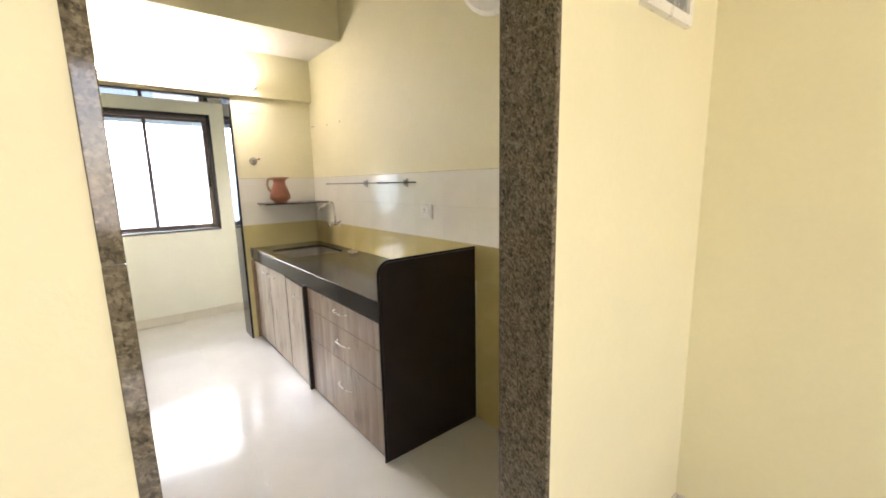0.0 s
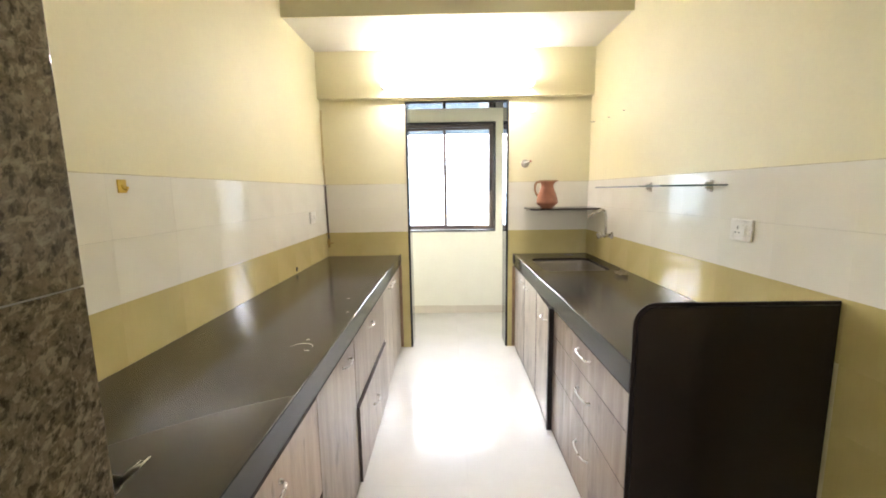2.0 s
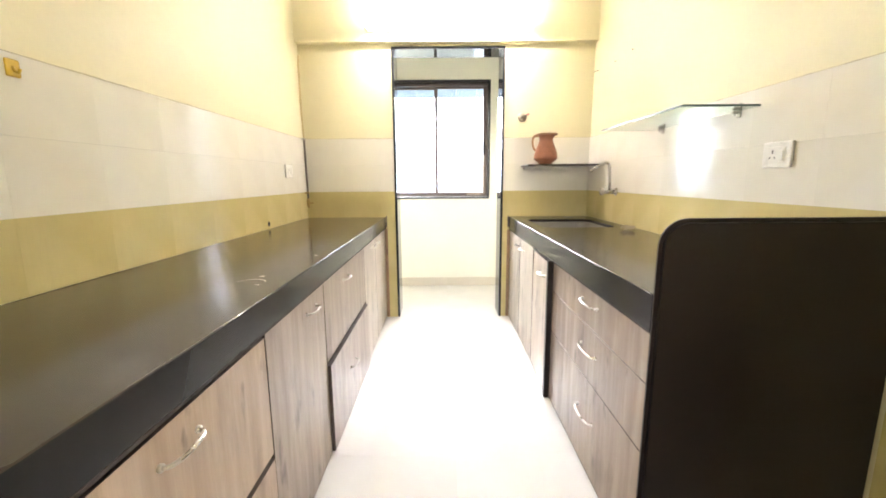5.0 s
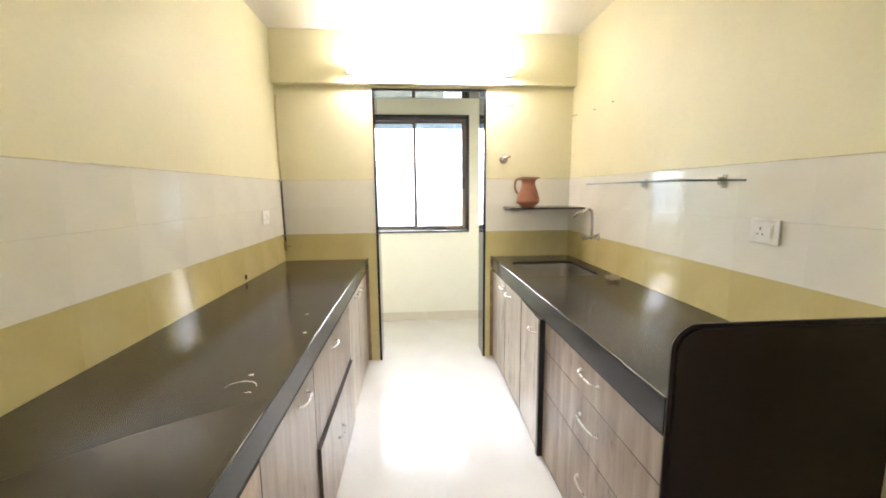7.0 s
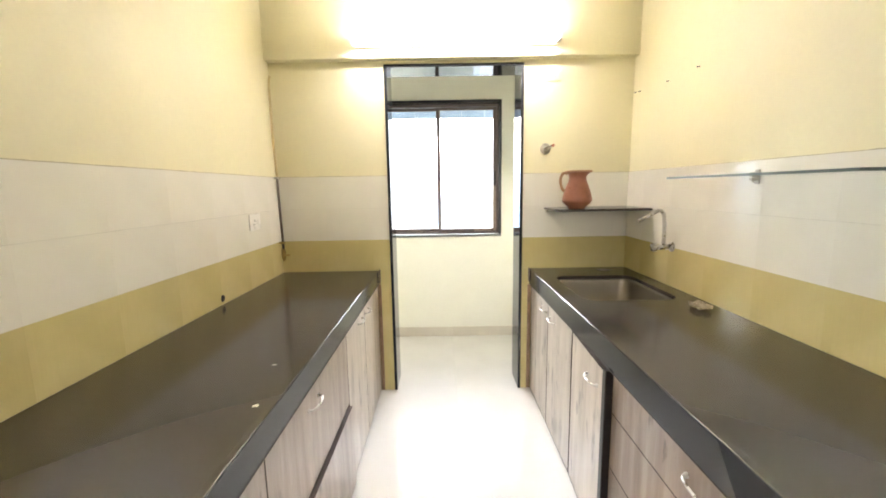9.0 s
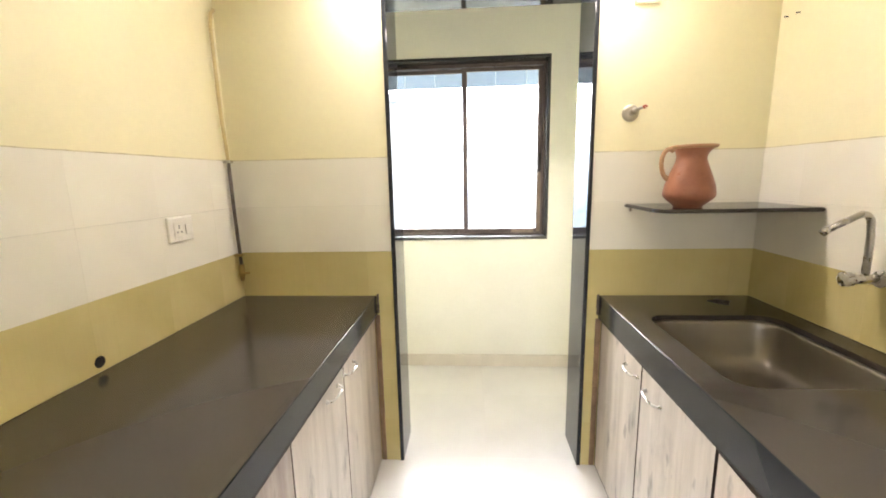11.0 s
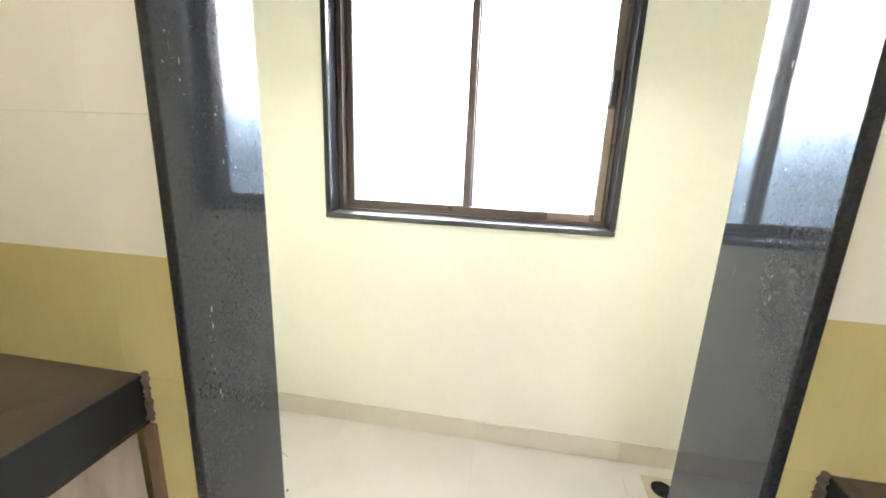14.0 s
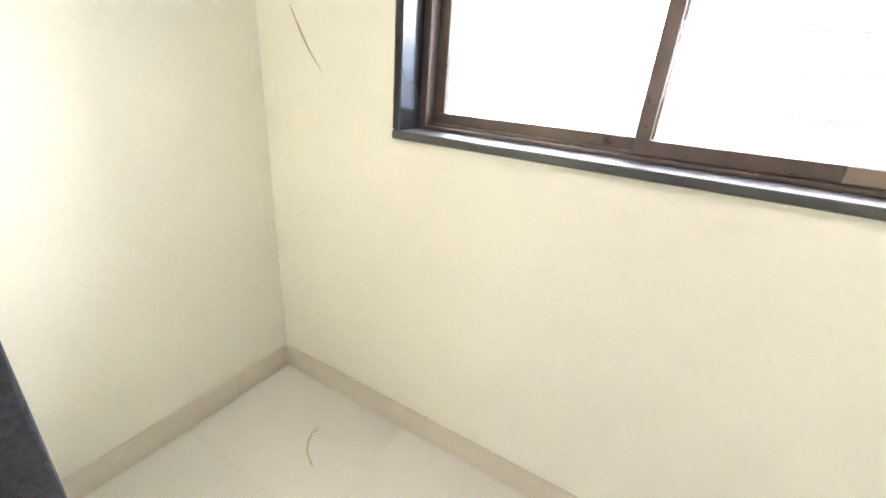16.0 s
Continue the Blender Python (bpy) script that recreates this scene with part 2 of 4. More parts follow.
M["alu"] = plain_mat("brown_anodised_aluminium", (0.13, 0.098, 0.085), 0.35, 0.35, 0.25)
M["bare"] = plain_mat("worn_cream_strip", (0.29, 0.22, 0.165), 0.6)
M["speck"] = plain_mat("dull_paint_speck", (0.16, 0.157, 0.15), 0.6)
M["scratch"] = plain_mat("faint_brown_scratch", (0.50, 0.42, 0.30), 0.7)
M["cement"] = plain_mat("rough_cement", (0.15, 0.120, 0.090), 0.9, 0, 0.45, 60, 0.004)
M["pipe"] = plain_mat("black_rubber_pipe", (0.045, 0.034, 0.026), 0.5)
M["creampipe"] = plain_mat("cream_painted_pipe", (0.66, 0.54, 0.28), 0.45)
M["brass"] = plain_mat("dull_brass", (0.52, 0.38, 0.15), 0.38, 1.0, 0.25)
M["yellowplastic"] = plain_mat("yellow_plastic", (0.75, 0.50, 0.03), 0.35)
M["red"] = plain_mat("red_thread", (0.45, 0.06, 0.03), 0.6)
M["glass"] = glass_mat("clear_pane", (0.98, 1.0, 0.99))
M["green_glass"] = glass_mat("green_edged_glass", (0.72, 0.90, 0.84))
M["glass_edge"] = plain_mat("polished_glass_edge", (0.075, 0.11, 0.095), 0.35)
M["tube"] = glow_mat("tube_glow", (1.0, 0.955, 0.92), TUBE_GLOW)
M["bars"] = plain_mat("painted_grille_iron", (0.80, 0.82, 0.82), 0.5)
M["shed"] = plain_mat("weathered_concrete_shade", (0.20, 0.27, 0.37), 0.8)
M["wool"] = plain_mat("steel_wool", (0.62, 0.53, 0.36), 0.45, 0.25, 0.4, 60)
M["grey"] = plain_mat("grey_door_panel", (0.30, 0.31, 0.32), 0.25)
M["scuff"] = plain_mat("chalky_scuff", (0.72, 0.69, 0.62), 0.8)
M["ground"] = plain_mat("far_ground", (0.16, 0.17, 0.13), 0.9, 0, 0.4, 0.2)
M["far_wall"] = plain_mat("pale_blue_plaster", (0.70, 0.78, 0.84), 0.85, 0, 0.2, 0.4)
M["far_glass"] = plain_mat("dusky_window_glass", (0.34, 0.41, 0.46), 0.3)
M["outside"] = backdrop_mat()


# ---------------- mesh helpers ----------------
def mesh_of(name, bm, material, smooth=False):
    bmesh.ops.recalc_face_normals(bm, faces=bm.faces[:])
    me = bpy.data.meshes.new(name)
    bm.to_mesh(me)
    bm.free()
    for m in (material if isinstance(material, (list, tuple)) else [material]):
        me.materials.append(m)
    if smooth:
        for p in me.polygons:
            p.use_smooth = True
    return me


def part(name, bm, material, parent=None, label="", smooth=False):
    ob = new(name, mesh_of(name, bm, material, smooth))
    if parent is not None:
        ob.parent = parent
    if label:
        ob["label"] = label
    return ob


def thing(name, at, label, category, group="", kind=""):
    e = new(name)
    e.empty_display_size = 0.1
    e.location = at
    e.rotation_euler = (0, 0, 0)
    return tagged(e, label, category, group, kind)


def local(bm, parent):
    """Shift a mesh built in room coordinates into its thing's own coordinates."""
    bmesh.ops.translate(bm, vec=-Vector(parent.location), verts=bm.verts[:])
    return bm


def add_box(bm, x0, x1, y0, y1, z0, z1, bevel=0.0, seg=2):
    r = bmesh.ops.create_cube(bm, size=1.0)
    vs = r["verts"]
    for v in vs:
        v.co = ((x0 + x1) / 2 + v.co.x * (x1 - x0), (y0 + y1) / 2 + v.co.y * (y1 - y0), (z0 + z1) / 2 + v.co.z * (z1 - z0))
    if bevel:
        es = list({e for v in vs for e in v.link_edges})
        bmesh.ops.bevel(bm, geom=es, offset=bevel, segments=seg, affect="EDGES", profile=0.5)
    return bm


def box(x0, x1, y0, y1, z0, z1, bevel=0.0, seg=2):
    return add_box(bmesh.new(), x0, x1, y0, y1, z0, z1, bevel, seg)


def add_sweep(bm, pts, radius, n=10, cap=True):
    pts = [Vector(p) for p in pts]
    rings, up = [], None
    for i, p in enumerate(pts):
        d = (pts[min(i + 1, len(pts) - 1)] - pts[max(i - 1, 0)]).normalized()
        if up is None:
            up = d.orthogonal().normalized()
        up = (up - d * up.dot(d)).normalized()
        side = d.cross(up)
        r = radius[i] if isinstance(radius, (list, tuple)) else radius
        rings.append([bm.verts.new(p + r * (math.cos(a) * up + math.sin(a) * side)) for a in [2 * math.pi * k / n for k in range(n)]])
    for a, b in zip(rings, rings[1:]):
        for k in range(n):
            bm.faces.new((a[k], a[(k + 1) % n], b[(k + 1) % n], b[k]))
    if cap:
        bm.faces.new(rings[0][::-1])
        bm.faces.new(rings[-1])
    return bm


def sweep(pts, radius, n=10, cap=True):
    return add_sweep(bmesh.new(), pts, radius, n, cap)


def lathe(profile, n=40, centre=(0, 0, 0), spout=0.0):
    """Turn (radius, z) pairs round the z axis."""
    bm = bmesh.new()
    rings = []
    for r, z in profile:
        ring = []
        for k in range(n):
            a = 2 * math.pi * k / n
            rr = r
            if spout and z > spout:
                rr = r * (1 + 0.24 * max(0.0, math.cos(a)) ** 5 * min(1, (z - spout) / 0.03))
            ring.append(bm.verts.new((centre[0] + rr * math.cos(a), centre[1] + rr * math.sin(a), centre[2] + z)))
        rings.append(ring)
    for a, b in zip(rings, rings[1:]):
        for k in range(n):
            bm.faces.new((a[k], a[(k + 1) % n], b[(k + 1) % n], b[k]))
    bm.faces.new(rings[0][::-1])
    bm.faces.new(rings[-1])
    return bm


def holed_wall(u, v, d, holes, axis):
    """A slab over u x v with thickness d and rectangular holes through it. axis 'x': u is y; axis 'y': u is x; axis 'z': u, v are x, y."""
    us = sorted({*u, *[h[0] for h in holes], *[h[1] for h in holes]})
    vs = sorted({*v, *[h[2] for h in holes], *[h[3] for h in holes]})
    bm = bmesh.new()
    cache = {}

    def vert(a, b, c):
        key = (round(a, 5), round(b, 5), round(c, 5))
        if key not in cache:
            cache[key] = bm.verts.new({"x": (c, a, b), "y": (a, c, b), "z": (a, b, c)}[axis])
        return cache[key]

    def solid(i, j):
        if not (0 <= i < len(us) - 1 and 0 <= j < len(vs) - 1):
            return False
        a, b = (us[i] + us[i + 1]) / 2, (vs[j] + vs[j + 1]) / 2
        return not any(h[0] < a < h[1] and h[2] < b < h[3] for h in holes)

    for i in range(len(us) - 1):
        for j in range(len(vs) - 1):
            if not solid(i, j):
                continue
            a0, a1, b0, b1 = us[i], us[i + 1], vs[j], vs[j + 1]
            for c in d:
                bm.faces.new([vert(a0, b0, c), vert(a1, b0, c), vert(a1, b1, c), vert(a0, b1, c)])
            for di, dj, p, q in ((-1, 0, (a0, b0), (a0, b1)), (1, 0, (a1, b0), (a1, b1)), (0, -1, (a0, b0), (a1, b0)), (0, 1, (a0, b1), (a1, b1))):
                if not solid(i + di, j + dj):
                    bm.faces.new([vert(*p, d[0]), vert(*q, d[0]), vert(*q, d[1]), vert(*p, d[1])])
    return bm


def structure(name, bm, material, label, category, parent=None):
    return tagged(part(name, bm, material, parent), label, category, kind="structure")


# ---------------- plan ----------------
XL, XR = -0.847, 1.458          # kitchen side walls (paint)
Y_IN, Y_IN_R, Y_OUT, Y_OUT_L = 0.570, 0.532, 0.368, 0.424      # entrance wall, kitchen side and hall side (thinner beside the left jamb)
Y_FAR, Y_BAL = 3.754, 3.962     # wall to the balcony, both sides
Y_WIN, Y_WOUT = 4.787, 4.990    # window wall, inside and outside
EX0, EX1, EH = -0.108, 0.677, 2.16       # entrance opening (clear)
DX0, DX1, DH = -0.104, 0.742, 2.157      # balcony door opening (clear)
WX0, WX1, WZ0, WZ1 = -0.366, 0.773, 0.960, 2.173   # window opening (outer edge of its lining)
TOP = 2.90
SLAB = 0.019                    # granite lining thickness
COUNTER = 0.86
X_R = 0.814                     # front of the sink counter
X_L = -0.205                    # front of the long counter


# ---------------- large structure ----------------
structure("wall_left", box(XL - 0.15, XL, Y_IN, Y_FAR, 0, TOP), M["yellow"], "yellow painted kitchen wall above a tiled dado", "wall")
structure("wall_right", box(XR, XR + 0.15, Y_IN_R, Y_FAR, 0, TOP), M["yellow"], "yellow painted kitchen wall above a tiled dado", "wall")
structure("wall_entrance", box(EX1 + 0.017, 1.61, Y_OUT, Y_IN_R, 0, TOP), M["yellow"], "yellow painted wall beside the kitchen doorway", "wall")
structure("wall_entrance_left", box(-2.6, EX0 - 0.024, Y_OUT_L, Y_IN, 0, TOP), M["yellow"], "yellow painted wall beside the kitchen doorway", "wall")
structure("wall_entrance_top", box(EX0 - 0.024, EX1 + 0.017, Y_OUT, Y_IN_R, EH + 0.020, TOP), M["yellow"], "yellow painted wall above the kitchen doorway", "wall")
structure("wall_far", holed_wall((XL - 0.15, XR + 0.15), (0, TOP), (Y_FAR, Y_BAL), [(DX0 - SLAB, DX1 + SLAB, -1, DH + SLAB)], "y"), M["yellow"], "yellow painted wall with the balcony doorway through it", "wall")
structure("wall_window", holed_wall((-1.03, 1.61), (0, TOP), (Y_WIN, Y_WOUT), [(WX0, WX1, WZ0, WZ1)], "y"), M["balcony"], "pale yellow painted balcony wall round the window", "wall")
structure("wall_balcony_left", box(-1.03, -0.870, Y_BAL, Y_WIN, 0, TOP), M["balcony"], "pale yellow painted balcony side wall", "wall")
structure("wall_balcony_right", box(1.459, 1.61, Y_BAL, Y_WIN, 0, TOP), M["balcony"], "pale yellow painted balcony side wall", "wall")
structure("wall_hall_right", box(1.61, 1.76, -3.4, Y_IN, 0, TOP), M["yellow"], "yellow painted hall side wall", "wall")
# Left and back hall walls are unseen, added to close the room.
structure("wall_hall_left", box(-2.75, -2.6, -3.4, Y_IN, 0, TOP), M["yellow"], "yellow painted hall side wall", "wall")
structure("wall_hall_back", holed_wall((-2.75, 1.76), (0, TOP), (-3.55, -3.4), [(-1.1, 0.7, 1.0, 2.4)], "y"), M["yellow"], "unseen hall wall added behind the camera, with an assumed window opening", "wall")
structure("ceiling", box(-2.75, 1.76, -3.55, 3.03, TOP, TOP + 0.15), M["white_paint"], "white painted ceiling", "ceiling")
structure("ceiling_drop", box(XL, XR, 3.03, Y_FAR, 2.568, TOP + 0.15), [M["white_paint"]], "lowered ceiling slab with a pale underside", "ceiling")
structure("ceiling_drop_face", box(XL, XR, 3.017, 3.028, 2.562, TOP), M["yellow"], "yellow painted face of the lowered ceiling", "ceiling")
structure("ceiling_balcony", box(-1.03, 1.61, Y_BAL, Y_WOUT, TOP, TOP + 0.15), M["white_paint"], "white painted balcony ceiling", "ceiling")
structure("beam", box(XL, XR, 3.690, Y_FAR, 2.196, 2.568), M["yellow"], "yellow painted beam above the balcony door", "beam")
structure("floor", box(-2.75, 1.76, -3.55, Y_WOUT, -0.12, -0.004), M["grout"], "floor bed under pale polished tiles", "floor")
structure("ground", box(-300, 300, 5.2, 600, -14.5, -14), M["ground"], "hazy ground far below the window", "ground")
bm = bmesh.new()
vv = [bm.verts.new(c) for c in ((-95, 80, -14), (95, 80, -14), (95, 80, 90), (-95, 80, 90))]
bm.faces.new(vv)
structure("backdrop", bm, M["outside"], "bright hazy daylight outside", "sky")


# ---------------- stone linings of the two doorways ----------------
def doorway(name, label, material, h, left, right, nose, seam=0.0):
    """left, right: (outer x, clear x, y0, y1) of the two jamb slabs."""
    top = thing(name, ((left[1] + right[1]) / 2, (left[2] + left[3]) / 2, 0), label, "door frame", kind="structure")
    for outer, clear, y0, y1 in (left, right):
        a, b = sorted((outer, clear))
        cut = seam if (seam and clear == left[1]) else h
        part("jamb", local(box(a, b, y0, y1, 0.0, cut, nose if cut == h else 0.0015, 3), top), material, top)
        if cut < h:
            part("jamb", local(box(a, b, y0, y1, cut + 0.0014, h, 0.0015, 3), top), material, top)
            part("seam", local(box(a + 0.002, b - 0.0012, y0 + 0.003, y1 - 0.003, cut - 0.0005, cut + 0.0019), top), M["seam"], top, "pale joint between the two slabs")
    part("lintel", local(box(left[0], right[0], right[2], right[3], h, h + abs(right[0] - right[1]), 0.004), top), material, top)
    return top


doorway("door_1", "brown speckled granite lining of the open kitchen doorway", M["jamb"], EH,
        (EX0 - 0.024, EX0, Y_OUT_L - 0.006, Y_IN + 0.006), (EX1 + 0.017, EX1, Y_OUT - 0.004, Y_IN_R + 0.004), 0.004, 1.337)
doorway("door_2", "black polished granite lining of the open balcony doorway", M["frame"], DH,
        (DX0 - SLAB, DX0, Y_FAR - 0.012, Y_BAL + 0.012), (DX1 + SLAB, DX1, Y_FAR - 0.012, Y_BAL + 0.012), 0.004)


# ---------------- window ----------------
def window():
    w = thing("window_1", ((WX0 + WX1) / 2, Y_WIN, WZ0), "sliding two-pane window with brown aluminium sashes and black granite lining", "window", kind="structure")
    P = lambda name, bm, m, parent=w, label="": part(name, local(bm, w) if parent is w else bm, m, parent, label)
    y0, y1, s = Y_WIN - 0.014, Y_WOUT + 0.01, 0.022
    P("window_sill", box(WX0, WX1, y0 - 0.004, y1, WZ0, WZ0 + s, 0.006, 3), M["sill"], label="black granite sill with a worn top")
    P("lining", box(WX0, WX1, y0, y1, WZ1 - s, WZ1, 0.004), M["lining"])
    P("lining", box(WX0, WX0 + s, y0, y1, WZ0 + s, WZ1 - s, 0.004), M["lining"])
    P("lining", box(WX1 - s, WX1, y0, y1, WZ0 + s, WZ1 - s, 0.004), M["lining"])
    a0, a1, b0, b1 = WX0 + s, WX1 - s, WZ0 + s, WZ1 - s
    f0, f1 = 4.862, 4.934
    P("track", box(a0, a1, f0, f1, b0, b0 + 0.010, 0.002), M["alu"])
    P("track", box(a0, a1, f0 + 0.012, f0 + 0.018, b0 + 0.010, b0 + 0.018), M["alu"])
    P("window_frame", box(a0, a1, f0, f1, b1 - 0.022, b1, 0.002), M["alu"])
    P("window_frame", box(a0, a0 + 0.022, f0, f1, b0 + 0.010, b1 - 0.022, 0.002), M["alu"])
    P("window_frame", box(a1 - 0.014, a1, f0, f1, b0 + 0.010, b1 - 0.022, 0.002), M["alu"])
    mid = 0.205
    for (p, q, yy, nm) in ((a0 + 0.022, mid + 0.020, f0 + 0.040, "sash"), (mid - 0.016, a1 - 0.014, f0 + 0.008, "sash")):
        sash = new(nm)
        sash.parent = w
        z0, z1, t = b0 + 0.012, b1 - 0.024, 0.030
        for g in ((p, q, z0, z0 + 0.032), (p, q, z1 - 0.026, z1), (p, p + t, z0 + 0.032, z1 - 0.026), (q - t, q, z0 + 0.032, z1 - 0.026)):
            part("rail", local(box(g[0], g[1], yy, yy + 0.022, g[2], g[3], 0.002), w), M["alu"], sash)
        pane = part("pane", local(box(p + t - 0.004, q - t + 0.004, yy + 0.009, yy + 0.013, z0 + 0.028, z1 - 0.022), w), M["glass"], sash)
        pane.visible_shadow = False
    bm = box(a1 - 0.040, a1 - 0.018, f0 - 0.006, f0 + 0.010, 1.43, 1.55, 0.004)
    P("latch", bm, M["pipe"], label="black sliding latch")
    P("worn_strip", box(a1 - 0.0425, a1 - 0.016, f0 + 0.004, f0 + 0.0075, b0 + 0.02, 1.42, 0.001), M["bare"], label="bare strip where paint has come off the frame")
    P("worn_strip", box(a1 - 0.22, a1 - 0.06, f0 + 0.004, f0 + 0.0075, b0 + 0.014, b0 + 0.042, 0.001), M["bare"])


window()


def grille():
    g = thing("window_grille", (0.2, 5.05, 1.0), "pale painted iron security grille with bowed scrolls outside the window", "grille")
    y = 5.05
    for i in range(7):
        x = -0.45 + i * 0.22
        part("bar", local(sweep([(x, y, 0.86), (x, y, 2.32)], 0.0018, 6), g), M["bars"], g)
    for z in (0.9, 1.12, 1.62, 2.25):
        part("crossbar", local(sweep([(-0.52, y + 0.011, z), (0.94, y + 0.011, z)], 0.0018, 6), g), M["bars"], g)
    for i in range(6):
        x = -0.45 + i * 0.22
        for s in (0, 1):
            u = x + 0.22 * s
            bow = [(u + (x + 0.11 - u) * math.sin(math.pi * k / 10), y - 0.011, 1.12 + 0.05 * k) for k in range(11)]
            part("scroll", local(sweep(bow, 0.0018, 5), g), M["bars"], g)


grille()
bm = bmesh.new()
sec = [(4.992, 2.24), (4.992, 2.34), (5.60, 2.25), (5.60, 2.150)]
ends = [[bm.verts.new((x, a, b)) for a, b in sec] for x in (-0.9, 1.3)]
for k in range(4):
    bm.faces.new((ends[0][k], ends[0][(k + 1) % 4], ends[1][(k + 1) % 4], ends[1][k]))
bm.faces.new(ends[0]); bm.faces.new(ends[1][::-1])
structure("window_shade", bm, M["shed"], "grey concrete rain shade above the window", "window shade")


def apartment_building():
    """A pale block across the way, its sunlit face towards the window."""
    x0, x1, y, z0, z1 = 4.5, 27.0, 46.0, -14.0, 9.4
    b = thing("apartment_building", ((x0 + x1) / 2, y, z0), "pale blue-grey apartment building in hazy sunlight", "building")
    xs = [x0 + 1.5 + 3.4 * i for i in range(6)]
    zs = [z0 + 1.1 + 3.0 * k for k in range(8)]
    holes = [(x, x + 1.6, z, z + 1.35) for x in xs for z in zs if z + 1.35 < z1 - 0.5]
    part("wall", local(holed_wall((x0, x1), (z0, z1), (y, y + 0.25), holes, "y"), b), M["far_wall"], b)
    part("rear_wall", local(box(x0, x1, y + 0.6, y + 9.0, z0, z1), b), M["far_wall"], b)
    part("parapet", local(box(x0 - 0.2, x1 + 0.2, y - 0.15, y + 0.25, z1, z1 + 0.8), b), M["far_wall"], b)
    for h in holes:
        w = part("window", local(box(h[0], h[1], y + 0.12, y + 0.16, h[2], h[3]), b), M["far_glass"], b)
        part("frame", local(holed_wall((h[0], h[1]), (h[2], h[3]), (y + 0.08, y + 0.117), [(h[0] + 0.07, (h[0] + h[1]) / 2 - 0.03, h[2] + 0.07, h[3] - 0.07), ((h[0] + h[1]) / 2 + 0.03, h[1] - 0.07, h[2] + 0.07, h[3] - 0.07)], "y"), b), M["far_wall"], w)


apartment_building()


# ---------------- cabinets and counters ----------------
def handle_bm(x, y, z, out, length=0.105):
    """A chrome bow handle along y on a front at x; out is +1 or -1."""
    bm, h = bmesh.new(), length / 2
    pts = [(x + out * 0.026 * math.sin(math.pi * k / 12) ** 0.55 if 0 < k < 12 else x, y - h + length * (0.5 - 0.5 * math.cos(math.pi * k / 12)), z) for k in range(13)]
    add_sweep(bm, pts, 0.0042, 8)
    for s in (-1, 1):
        add_sweep(bm, [(x, y + s * h, z), (x + out * 0.006, y + s * h, z)], 0.0075, 10)
    return bm


def front(cab, x, out, y0, y1, z0, z1, handle_y, handle_z, name="door", skew=0.0, length=0.105, g=0.0022, skin="wood"):
    """A laminate front 18 mm thick with a dark edge band and a bow handle. x: outer face at y0; skew: x at y1 minus x at y0."""
    bm = box(0, 1, y0 + g, y1 - g, z0 + g, z1 - g)
    for v in bm.verts:
        xx = x + skew * (v.co.y - y0) / (y1 - y0)
        v.co.x = xx if v.co.x > 0.5 else xx - out * 0.018
    bmesh.ops.bevel(bm, geom=bm.edges[:], offset=0.0012, segments=1, affect="EDGES")
    bm.normal_update()
    for f in bm.faces:
        f.material_index = 0 if abs(f.normal.x) > 0.9 else 1
    ob = part(name, local(bm, cab), [M[skin], M["edge"]], cab)
    if handle_y is not None:
        hx = x + skew * (handle_y - y0) / (y1 - y0)
        part("handle", local(handle_bm(hx, handle_y, handle_z, out, length), cab), M["chrome"], ob, "chrome bow handle", True)
    return ob


def cabinet(x_back, x_front, out, y0, y1, label, group, top=0.80):
    cab = thing("base_cabinet", ((x_back + x_front) / 2, (y0 + y1) / 2, 0), label, "cabinet", group)
    a, b = sorted((x_back, x_front))
    part("body", local(box(a, b, y0 + 0.001, y1 - 0.001, 0.0, top), cab), M["shadow_gap"], cab)
    return cab


LG, RG = "cabinets under the long counter", "cabinets under the sink counter"


def left_front(cab, y0, y1, z0, z1, hy, hz, name="door", pull=0.0, length=0.105, skin="wood"):
    o = 0.010 - pull
    return front(cab, X_L - o, 1, y0, y1, z0, z1, hy, hz, name, 0.0, length, skin=skin)


def left_cabinet(y0, y1, label):
    return cabinet(XL + 0.012, X_L - 0.032, 1, y0, y1, label, LG)


c = left_cabinet(2.835, 3.742, "two-door base cabinet in pale weathered grey wood laminate")
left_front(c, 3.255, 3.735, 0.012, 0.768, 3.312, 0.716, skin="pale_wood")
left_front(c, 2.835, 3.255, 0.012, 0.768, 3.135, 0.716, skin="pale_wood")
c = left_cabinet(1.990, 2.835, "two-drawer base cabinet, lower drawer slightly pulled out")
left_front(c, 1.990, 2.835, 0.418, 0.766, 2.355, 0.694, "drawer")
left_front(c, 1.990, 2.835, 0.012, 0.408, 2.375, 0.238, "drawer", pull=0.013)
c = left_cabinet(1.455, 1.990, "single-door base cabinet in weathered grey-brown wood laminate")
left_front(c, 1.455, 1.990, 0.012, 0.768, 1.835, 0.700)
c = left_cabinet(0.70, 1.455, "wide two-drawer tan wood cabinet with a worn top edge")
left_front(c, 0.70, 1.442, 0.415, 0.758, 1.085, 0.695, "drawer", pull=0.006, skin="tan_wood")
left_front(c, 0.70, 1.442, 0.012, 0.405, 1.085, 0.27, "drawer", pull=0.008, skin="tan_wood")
c = left_cabinet(0.59, 0.70, "narrow filler cabinet in weathered wood laminate")
left_front(c, 0.59, 0.70, 0.012, 0.768, None, None, "panel")


def right_cabinet(y0, y1, label, top=0.80):
    return cabinet(XR - 0.012, X_R + 0.032, -1, y0, y1, label, RG, top)


